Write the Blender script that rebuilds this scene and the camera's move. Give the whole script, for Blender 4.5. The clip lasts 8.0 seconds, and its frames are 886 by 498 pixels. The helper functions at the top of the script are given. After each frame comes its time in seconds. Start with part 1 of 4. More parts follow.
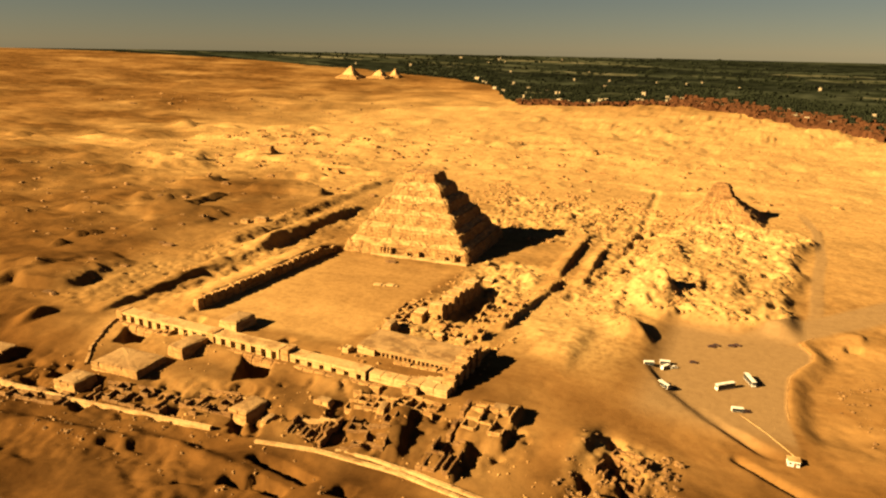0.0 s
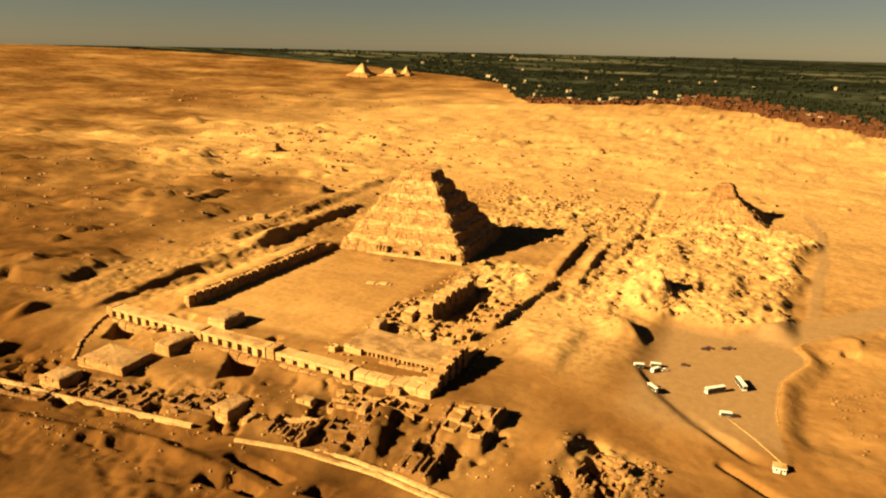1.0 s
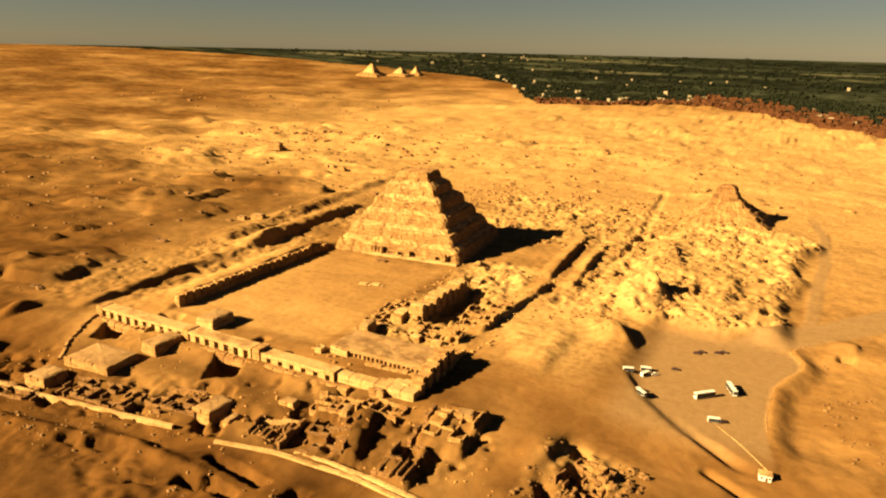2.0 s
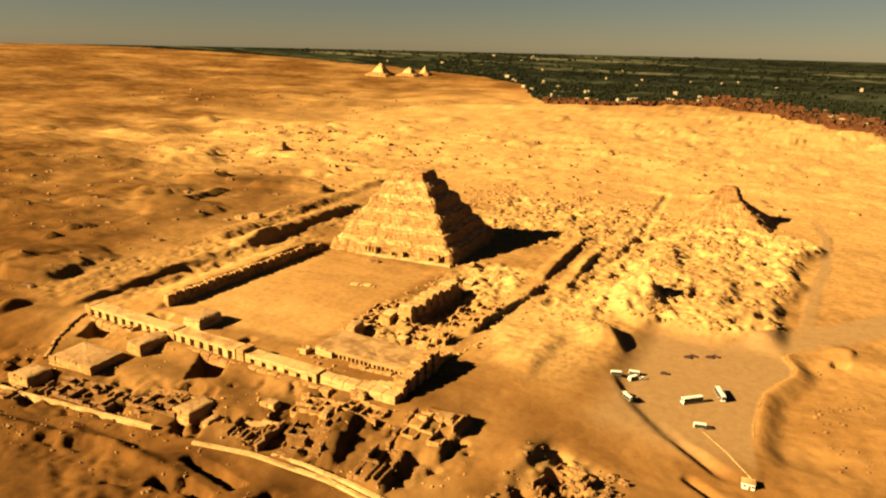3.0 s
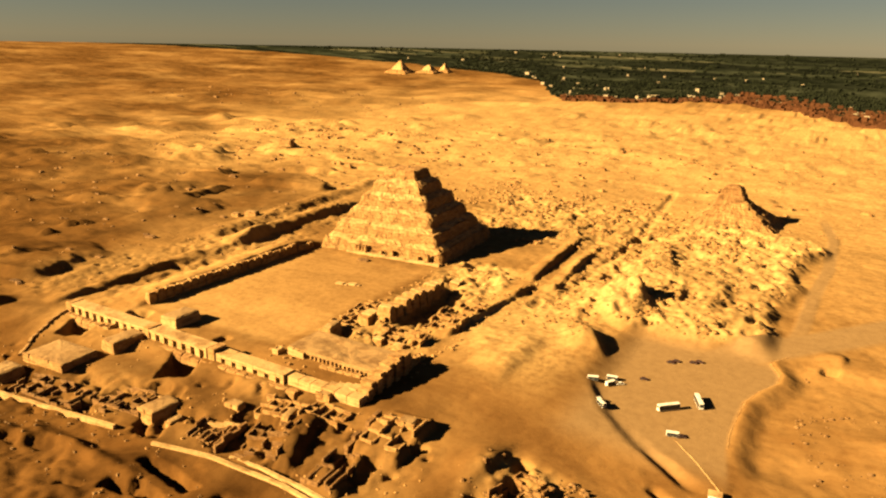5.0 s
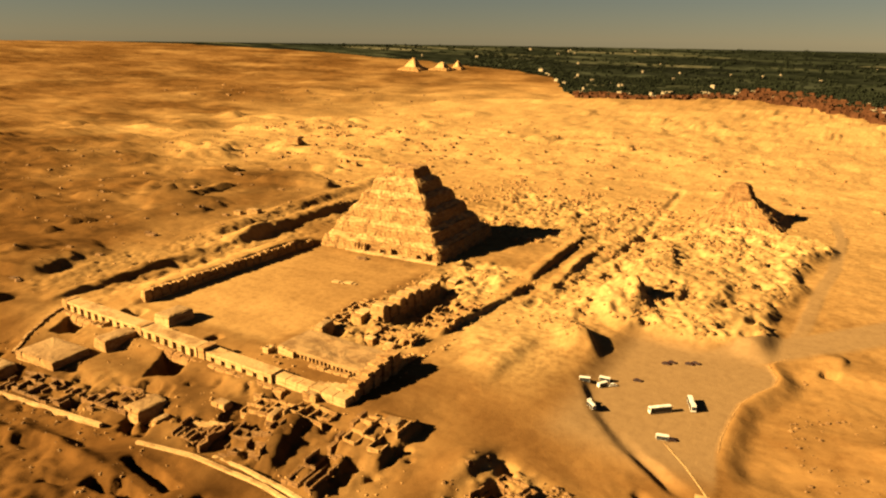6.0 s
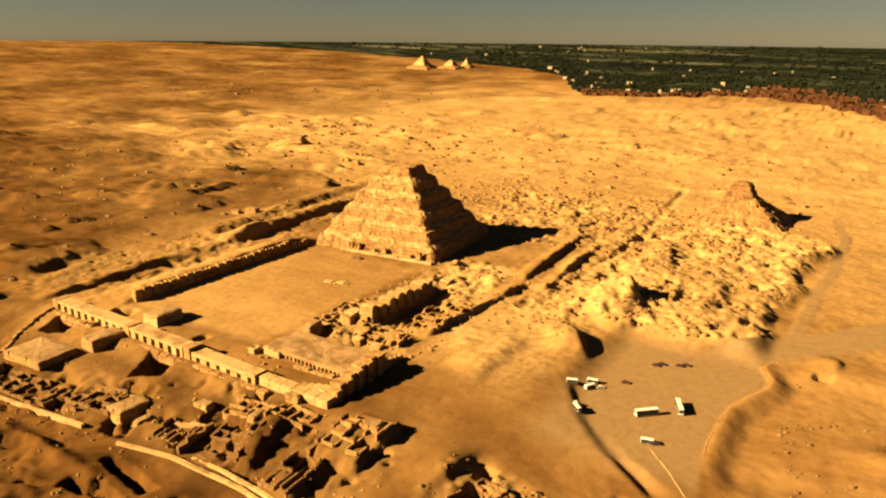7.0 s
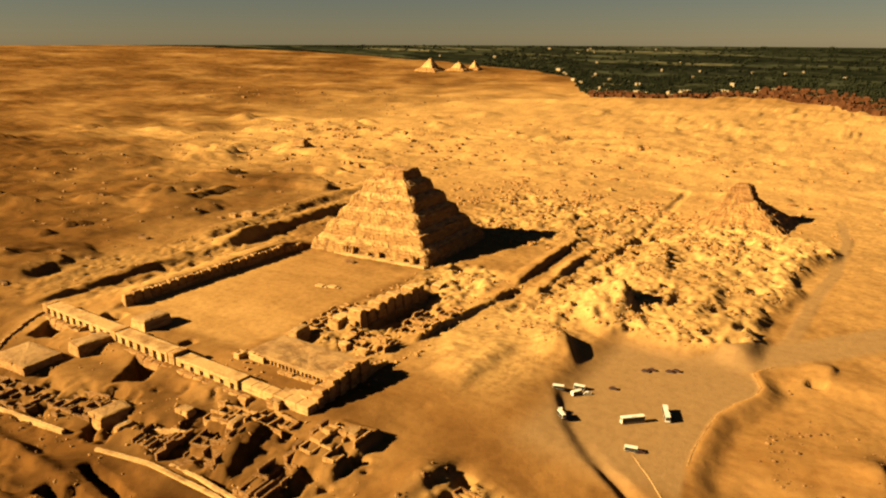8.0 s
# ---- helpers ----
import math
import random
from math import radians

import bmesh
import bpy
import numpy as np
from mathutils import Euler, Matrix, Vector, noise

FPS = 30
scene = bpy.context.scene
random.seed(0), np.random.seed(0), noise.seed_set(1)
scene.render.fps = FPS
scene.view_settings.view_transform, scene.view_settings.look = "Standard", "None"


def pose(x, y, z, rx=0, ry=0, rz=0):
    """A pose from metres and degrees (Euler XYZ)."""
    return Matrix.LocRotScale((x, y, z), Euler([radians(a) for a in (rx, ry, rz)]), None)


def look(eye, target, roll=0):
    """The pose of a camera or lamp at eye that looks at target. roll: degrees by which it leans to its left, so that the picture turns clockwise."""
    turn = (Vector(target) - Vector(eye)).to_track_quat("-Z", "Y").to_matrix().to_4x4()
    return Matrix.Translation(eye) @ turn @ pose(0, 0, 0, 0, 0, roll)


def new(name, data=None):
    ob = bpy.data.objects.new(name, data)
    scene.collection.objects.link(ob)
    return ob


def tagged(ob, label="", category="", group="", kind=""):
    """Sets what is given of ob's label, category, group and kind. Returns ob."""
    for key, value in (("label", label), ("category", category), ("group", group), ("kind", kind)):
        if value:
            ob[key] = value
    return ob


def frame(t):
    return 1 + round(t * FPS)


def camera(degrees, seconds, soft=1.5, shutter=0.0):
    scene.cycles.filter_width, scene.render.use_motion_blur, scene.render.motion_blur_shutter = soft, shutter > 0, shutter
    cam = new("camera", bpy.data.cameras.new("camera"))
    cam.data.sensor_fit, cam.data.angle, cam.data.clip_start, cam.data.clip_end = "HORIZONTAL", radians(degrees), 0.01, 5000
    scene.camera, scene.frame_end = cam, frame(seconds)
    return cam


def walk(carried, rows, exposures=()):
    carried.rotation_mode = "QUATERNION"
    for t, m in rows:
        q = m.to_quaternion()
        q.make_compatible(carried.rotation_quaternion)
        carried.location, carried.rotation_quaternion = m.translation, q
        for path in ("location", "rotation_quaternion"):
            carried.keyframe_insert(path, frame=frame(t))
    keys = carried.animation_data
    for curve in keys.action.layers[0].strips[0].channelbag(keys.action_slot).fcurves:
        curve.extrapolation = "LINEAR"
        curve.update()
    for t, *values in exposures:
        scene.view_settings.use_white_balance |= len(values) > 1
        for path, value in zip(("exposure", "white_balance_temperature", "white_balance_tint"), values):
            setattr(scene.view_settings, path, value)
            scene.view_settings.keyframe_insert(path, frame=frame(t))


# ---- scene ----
EXPOSURE, KELVIN = 2.86, 7150.0
cam = camera(64.74, 8.0, soft=2.2)
# ROWS: seconds, x, y, z, tilt, roll, turn
ROWS = [
    (0.0, 135.51, -305.49, 176.20, 73.864, -1.010, 25.625),
    (0.5, 141.42, -300.05, 176.01, 73.674, -1.083, 26.256),
    (1.0, 147.04, -295.42, 175.85, 73.690, -1.154, 26.791),
    (1.5, 152.54, -290.48, 175.72, 73.721, -1.156, 27.305),
    (3.0, 168.76, -275.19, 175.57, 73.652, -1.234, 28.783),
    (3.5, 174.68, -269.37, 175.38, 73.709, -1.207, 29.302),
    (4.0, 179.96, -264.31, 175.49, 73.571, -1.192, 29.790),
    (4.5, 184.92, -259.09, 175.37, 73.487, -1.151, 30.268),
    (6.0, 200.03, -242.80, 175.24, 73.168, -0.767, 32.162),
    (6.5, 205.11, -237.14, 175.23, 73.040, -0.653, 32.684),
    (7.0, 209.99, -231.74, 175.26, 73.014, -0.504, 33.117),
    (7.5, 214.77, -226.28, 175.28, 73.072, -0.323, 33.529),
    (8.0, 219.66, -220.20, 175.25, 73.188, -0.153, 33.997),
]
walk(cam, [(t, pose(x, y, z, rx, ry, rz)) for t, x, y, z, rx, ry, rz in ROWS],
     [(t, EXPOSURE + e, KELVIN, 10.0) for t, e in ((0.0, 0.0), (1.5, 0.06), (3.0, 0.12), (4.5, 0.10), (6.0, 0.0), (7.0, -0.03), (8.0, -0.16))])

# ---- light ----
SUN_ELEVATION, SUN_BEARING = 26.5, 45.0      # the light travels towards the north-east
world = bpy.data.worlds.new("sky")
scene.world = world
world.use_nodes = True
wn = world.node_tree.nodes
sky = wn.new("ShaderNodeTexSky")
sky.sky_type, sky.sun_disc = "NISHITA", False
sky.sun_elevation, sky.sun_rotation = radians(SUN_ELEVATION), radians(180 + SUN_BEARING)
sky.dust_density, sky.air_density, sky.ozone_density, sky.altitude = 10.0, 10.0, 0.0, 19000
wn["Background"].inputs["Strength"].default_value = 0.0038
world.node_tree.links.new(sky.outputs["Color"], wn["Background"].inputs["Color"])
sun_data = bpy.data.lights.new("sun", "SUN")
sun_data.energy, sun_data.angle, sun_data.color = 5.0, radians(0.5), (1.0, 0.72, 0.35)
sun = new("sun", sun_data)
ce = math.cos(radians(SUN_ELEVATION))
sun_way = Vector((math.sin(radians(SUN_BEARING)) * ce, math.cos(radians(SUN_BEARING)) * ce, -math.sin(radians(SUN_ELEVATION))))
sun.matrix_world = look((-300, -300, 300), Vector((-300, -300, 300)) + sun_way)


# ---- materials ----
def shader(name, rough=0.95):
    m = bpy.data.materials.new(name)
    m.use_nodes = True
    nt = m.node_tree
    b = nt.nodes["Principled BSDF"]
    b.inputs["Roughness"].default_value = rough
    b.inputs["Specular IOR Level"].default_value = 0.15
    return m, nt, b


def noise_node(nt, scale, detail=6.0, rough=0.6, coords=None, warp=0.0):
    n = nt.nodes.new("ShaderNodeTexNoise")
    n.inputs["Scale"].default_value, n.inputs["Detail"].default_value = scale, detail
    n.inputs["Roughness"].default_value, n.inputs["Distortion"].default_value = rough, warp
    if coords:
        nt.links.new(coords, n.inputs["Vector"])
    return n.outputs["Fac"]


def ramp(nt, fac, stops):
    r = nt.nodes.new("ShaderNodeValToRGB")
    while len(r.color_ramp.elements) < len(stops):
        r.color_ramp.elements.new(0.5)
    for e, (p, c) in zip(r.color_ramp.elements, stops):
        e.position, e.color = p, (*c, 1)
    nt.links.new(fac, r.inputs["Fac"])
    return r.outputs["Color"]


def blend(nt, fac, a, b, mode="MIX"):
    n = nt.nodes.new("ShaderNodeMix")
    n.data_type, n.blend_type = "RGBA", mode
    for sock, v in ((n.inputs["Factor"], fac), (n.inputs["A"], a), (n.inputs["B"], b)):
        if isinstance(v, (int, float)):
            sock.default_value = v
        elif isinstance(v, tuple):
            sock.default_value = (*v, 1)
        else:
            nt.links.new(v, sock)
    return n.outputs["Result"]


def maths(nt, op, a, b=0.0, c=0.0, clamp=False):
    n = nt.nodes.new("ShaderNodeMath")
    n.operation, n.use_clamp = op, clamp
    for i, v in enumerate((a, b, c)):
        if isinstance(v, (int, float)):
            n.inputs[i].default_value = v
        else:
            nt.links.new(v, n.inputs[i])
    return n.outputs[0]


def relief(nt, b, height, strength, distance):
    n = nt.nodes.new("ShaderNodeBump")
    n.inputs["Strength"].default_value, n.inputs["Distance"].default_value = strength, distance
    nt.links.new(height, n.inputs["Height"])
    nt.links.new(n.outputs["Normal"], b.inputs["Normal"])


def place(nt):
    return nt.nodes.new("ShaderNodeNewGeometry").outputs["Position"]


def stone_material(name, dark, mid, light, grain=0.5, bump=0.6, patch=0.06):
    m, nt, b = shader(name)
    p = place(nt)
    big, fine = noise_node(nt, patch, 5, 0.6, p), noise_node(nt, grain, 8, 0.7, p)
    c = ramp(nt, big, [(0.3, mid), (0.7, light)])
    d = ramp(nt, fine, [(0.35, dark), (0.55, (1, 1, 1))])
    c = blend(nt, 0.8, c, d, "MULTIPLY")
    # level dark bands: stone bedding, and the dark of eroded cavities put in colour
    band_map = nt.nodes.new("ShaderNodeMapping")
    band_map.inputs["Scale"].default_value = (0.10, 0.10, 0.75)
    nt.links.new(p, band_map.inputs["Vector"])
    dark_bands = ramp(nt, noise_node(nt, 1.0, 5, 0.65, band_map.outputs["Vector"]), [(0.36, (0.42, 0.33, 0.25)), (0.52, (1, 1, 1))])
    c = blend(nt, 0.75, c, dark_bands, "MULTIPLY")
    info = nt.nodes.new("ShaderNodeObjectInfo").outputs["Random"]
    c = blend(nt, maths(nt, "MULTIPLY", info, 0.25), c, (0.9, 0.75, 0.55), "MULTIPLY")
    nt.links.new(c, b.inputs["Base Color"])
    relief(nt, b, fine, bump, 0.6)
    return m


def plain_material(name, colour, rough=0.6, metal=0.0, vary=0.15, scale=2.0, gloss=0.5):
    m, nt, b = shader(name, rough)
    n = noise_node(nt, scale, 4, 0.6, place(nt))
    c = blend(nt, maths(nt, "MULTIPLY", n, vary * 2), colour, tuple(v * 0.5 for v in colour))
    nt.links.new(c, b.inputs["Base Color"])
    b.inputs["Metallic"].default_value = metal
    b.inputs["Specular IOR Level"].default_value = gloss
    return m


def ground_material():
    m, nt, b = shader("sand_and_fields")
    p = place(nt)
    huge, big = noise_node(nt, 0.004, 4, 0.6, p, 0.6), noise_node(nt, 0.03, 6, 0.65, p, 0.4)
    mid, fine = noise_node(nt, 0.22, 6, 0.65, p), noise_node(nt, 1.4, 5, 0.7, p)
    c = ramp(nt, huge, [(0.3, (0.122, 0.066, 0.024)), (0.5, (0.154, 0.086, 0.032)), (0.72, (0.240, 0.150, 0.062))])
    c = blend(nt, 0.7, c, ramp(nt, big, [(0.32, (0.62, 0.55, 0.48)), (0.55, (1, 1, 1)), (0.75, (1.0, 1.0, 0.98))]), "MULTIPLY")
    c = blend(nt, 0.3, c, ramp(nt, mid, [(0.3, (0.6, 0.52, 0.45)), (0.5, (1, 1, 1))]), "MULTIPLY")
    drift = nt.nodes.new("ShaderNodeMapping")
    drift.inputs["Rotation"].default_value, drift.inputs["Scale"].default_value = (0, 0, radians(-28)), (0.0045, 0.017, 0.01)
    nt.links.new(p, drift.inputs["Vector"])
    streak = noise_node(nt, 1.0, 7, 0.68, drift.outputs["Vector"], 0.8)
    c = blend(nt, 0.62, c, ramp(nt, streak, [(0.36, (0.50, 0.42, 0.34)), (0.5, (0.92, 0.90, 0.88)), (0.66, (1.0, 1.0, 1.0))]), "MULTIPLY")
    # this mask covers rubble, other pale ground and haze painted on far sand
    rub = nt.nodes.new("ShaderNodeAttribute")
    rub.attribute_name = "rubble"
    rf = rub.outputs["Fac"]
    pale = ramp(nt, mid, [(0.30, (0.145, 0.088, 0.036)), (0.60, (0.335, 0.224, 0.096))])
    c = blend(nt, maths(nt, "MULTIPLY", rf, 0.6), c, pale)
    pave = nt.nodes.new("ShaderNodeAttribute")
    pave.attribute_name = "packed"
    c = blend(nt, maths(nt, "MULTIPLY", pave.outputs["Fac"], 0.88), c, ramp(nt, mid, [(0.3, (0.110, 0.070, 0.035)), (0.7, (0.140, 0.092, 0.047))]))
    # dark brown gravel tone; also holds a vignette's fall-off on the near slope
    dark_ground = nt.nodes.new("ShaderNodeAttribute")
    dark_ground.attribute_name = "dark_ground"
    c = blend(nt, maths(nt, "MULTIPLY", dark_ground.outputs["Fac"], 0.88), c, ramp(nt, big, [(0.35, (0.016, 0.0068, 0.002)), (0.65, (0.062, 0.028, 0.008))]))
    # farmland of the valley, with an uneven edge
    val = nt.nodes.new("ShaderNodeAttribute")
    val.attribute_name = "valley"
    edge = maths(nt, "ADD", val.outputs["Fac"], maths(nt, "MULTIPLY", maths(nt, "SUBTRACT", noise_node(nt, 0.006, 6, 0.7, p), 0.5), 260.0))
    mask = maths(nt, "DIVIDE", maths(nt, "ADD", edge, 10.0), 20.0, 0.0, True)
    v = nt.nodes.new("ShaderNodeTexVoronoi")
    strip = nt.nodes.new("ShaderNodeMapping")
    strip.inputs["Rotation"].default_value, strip.inputs["Scale"].default_value = (0, 0, radians(-14)), (0.0025, 0.0085, 0.004)
    nt.links.new(p, strip.inputs["Vector"])
    v.inputs["Scale"].default_value = 1.0
    nt.links.new(strip.outputs["Vector"], v.inputs["Vector"])
    sep = nt.nodes.new("ShaderNodeSeparateColor")
    nt.links.new(v.outputs["Color"], sep.inputs["Color"])
    fields = ramp(nt, sep.outputs[0], [(0.0, (0.0062, 0.0076, 0.0056)), (0.5, (0.0120, 0.0148, 0.0102)), (0.8, (0.022, 0.026, 0.018)), (0.93, (0.038, 0.040, 0.026)), (1.0, (0.085, 0.080, 0.055))])
    groves = ramp(nt, noise_node(nt, 0.012, 6, 0.7, p), [(0.40, (0.22, 0.26, 0.20)), (0.60, (1, 1, 1))])
    fields = blend(nt, 0.85, fields, groves, "MULTIPLY")
    c = blend(nt, mask, c, fields)
    nt.links.new(c, b.inputs["Base Color"])
    b.inputs["Specular IOR Level"].default_value = 0.0
    relief(nt, b, maths(nt, "ADD", mid, maths(nt, "MULTIPLY", fine, 0.4)), 0.3, 1.0)
    return m


SAND = ground_material()
STONE = stone_material("weathered_limestone", (0.5, 0.4, 0.3), (0.173, 0.100, 0.039), (0.243, 0.150, 0.063))
# riser masonry, toned darker than STONE so that the ledges read brighter
COURSED = stone_material("coursed_masonry", (0.45, 0.36, 0.27), (0.142, 0.081, 0.031), (0.195, 0.118, 0.048), 0.5, 0.8)
PALE = stone_material("pale_restored_limestone", (0.7, 0.62, 0.52), (0.225, 0.146, 0.066), (0.290, 0.198, 0.096), 0.8, 0.3)
RUBBLE = stone_material("rubble_stone", (0.45, 0.36, 0.27), (0.154, 0.087, 0.034), (0.212, 0.124, 0.050), 0.9, 0.9)
# ledge rubble, its colour lightened as sun would brighten the upturned slope
LIT_LEDGE = stone_material("sun_brightened_ledge_rubble", (0.7, 0.62, 0.54), (0.195, 0.119, 0.050), (0.262, 0.170, 0.076), 0.9, 0.5)
ROOF = stone_material("sand_over_masonry", (0.75, 0.7, 0.64), (0.150, 0.094, 0.042), (0.190, 0.124, 0.058), 0.9, 0.4)
MUD = stone_material("mud_brick", (0.5, 0.42, 0.34), (0.096, 0.053, 0.021), (0.166, 0.094, 0.038), 0.7, 0.8)
ROCK = stone_material("dark_bedrock", (0.4, 0.34, 0.28), (0.083, 0.046, 0.019), (0.147, 0.084, 0.034), 0.5, 1.0)
WHITE = plain_material("white_paint", (0.42, 0.40, 0.37), 0.35)
GLASS = plain_material("dark_tinted_glass", (0.02, 0.022, 0.025), 0.12, 0.0, 0.15, 2.0, 0.3)
STEEL = plain_material("dull_steel", (0.3, 0.3, 0.3), 0.4, 0.8)
TYRE = plain_material("black_rubber", (0.02, 0.02, 0.02), 0.85)
DARKCAR = plain_material("dark_red_paint", (0.035, 0.013, 0.01), 0.3)
LEAF = plain_material("dark_palm_leaves", (0.0095, 0.0120, 0.0075), 1.0, 0.0, 0.4, 0.05, 0.0)


# ---- building helpers ----
def part(name, bm, material, parent, label=""):
    me = bpy.data.meshes.new(name)
    bm.to_mesh(me)
    bm.free()
    me.materials.append(material)
    ob = new(name, me)
    if parent:
        ob.parent = parent
    if label:
        tagged(ob, label)
    return ob


def empty(name, m, label, category, group="", kind=""):
    ob = new(name)
    ob.matrix_world = m
    return tagged(ob, label, category, group, kind)


def vnoise(x, y, seed=0):
    xi, yi = np.floor(x).astype(np.int64), np.floor(y).astype(np.int64)
    fx, fy = x - xi, y - yi
    fx, fy = fx * fx * (3 - 2 * fx), fy * fy * (3 - 2 * fy)

    def lattice(i, j):
        k = (i * 374761393 + j * 668265263 + seed * 974711) & 0x7FFFFFFF
        k = ((k ^ (k >> 13)) * 1274126177) & 0x7FFFFFFF
        return ((k ^ (k >> 16)) & 0xFFFF) / 32767.5 - 1
    a, b, c, d = lattice(xi, yi), lattice(xi + 1, yi), lattice(xi, yi + 1), lattice(xi + 1, yi + 1)
    return (a * (1 - fx) + b * fx) * (1 - fy) + (c * (1 - fx) + d * fx) * fy


def fbm(x, y, scale, octaves=4, seed=0, gain=0.5):
    total, amp, norm = 0, 1.0, 0
    for k in range(octaves):
        total = total + amp * vnoise(x / scale * 2 ** k + 17.3 * k, y / scale * 2 ** k - 9.1 * k, seed + k)
        norm += amp
        amp *= gain
    return total / norm


def smooth(e0, e1, v):
    t = np.clip((v - e0) / (e1 - e0), 0, 1)
    return t * t * (3 - 2 * t)


def turned(x, y, cx, cy, degrees):
    c, s = math.cos(radians(degrees)), math.sin(radians(degrees))
    return (x - cx) * c + (y - cy) * s, -(x - cx) * s + (y - cy) * c


def box_mask(x, y, cx, cy, w, d, turn=0, soft=4.0):
    u, v = turned(x, y, cx, cy, turn)
    return smooth(w / 2 + soft / 2, w / 2 - soft / 2, np.abs(u)) * smooth(d / 2 + soft / 2, d / 2 - soft / 2, np.abs(v))


def ridge(x, y, x0, y0, x1, y1, height, half, steep=0.0):
    """A long bank between two points; steep > 0 makes its right-hand side a scarp."""
    dx, dy = x1 - x0, y1 - y0
    length = math.hypot(dx, dy)
    u, v = ((x - x0) * dx + (y - y0) * dy) / length, ((x - x0) * dy - (y - y0) * dx) / length
    along = smooth(-half * 0.6, half * 0.6, u) * smooth(length + half * 0.6, length - half * 0.6, u)
    side = np.where(v < 0, smooth(-half, -half * 0.1, v), smooth(half * (1 - steep * 0.85), 0, v))
    return height * along * side


# pits and cuttings: x, y, width, length, depth, turn
PITS = [(-66, 57, 11, 14, 11, 20), (116, 410, 14, 9, 8, 0), (-49, -85.5, 36, 5, 6, -7), (-92, -64, 8, 7, 5, 0), (-32, -38, 8, 5, 5, 10),
        (88, -20, 9, 12, 7, 0), (98, -30, 8, 14, 7, -10), (80, -36, 6, 8, 5, 0), (86, -6, 6, 9, 6, 10), (197, 178, 9, 6, 3, 0), (-8, -59, 12, 6, 4, 0),
        (20, -8, 8, 5, 3, 0), (-218, -69, 12, 8, 5, 8), (42, 398, 12, 10, 6, 0), (-57, 181, 8, 9, 5, 0), (-43, 127, 14, 78, 3.5, 3), (-121, 13, 7, 8, 4, -20),
        (-60, -102, 14, 6, 6, 8), (-46, -99, 20, 5, 5, -10), (-79, -112, 11, 4, 3, 20), (-14, -86, 9, 6, 5, 0),
        (-214, -18, 17, 23, 13, 22), (-198, 11, 14, 12, 10, 25), (-117, -21, 17, 24, 14, 26), (-116, -102, 16, 4, 2.5, 12), (-133, -107, 9, 5, 2.5, 0)]
# levelled ground: x, y, width, length, soft edge, height
LEVELS = [(0, -68, 150, 9, 8, -8.6), (-143, -34, 52, 26, 16, -3.4), (-72, -34, 40, 26, 16, -4.2), (-122, 0, 262, 18, 10, 0.0), (-40, 30, 90, 50, 16, 1.0), (14, 22, 36, 60, 24, 1.0), (-190, -48, 50, 34, 16, -3.8)]
# mounds: x, y, half width, half length, height, turn
MOUNDS = [(70, 214, 26, 24, 12.5, 25), (66, 140, 18, 20, 8, 30), (35, 95, 40, 40, 4, 0), (92, 502, 62, 52, 7, 0), (200, 190, 14, 12, 3, 0), (225, 105, 16, 14, 4, 0),
          (-620, 600, 50, 20, 14, 15),
          (70, -14, 16, 18, 4, 0), (-1030, 840, 60, 24, 16, 15), (-700, 380, 60, 24, 10, 15), (-560, 140, 50, 18, 9, 20)]


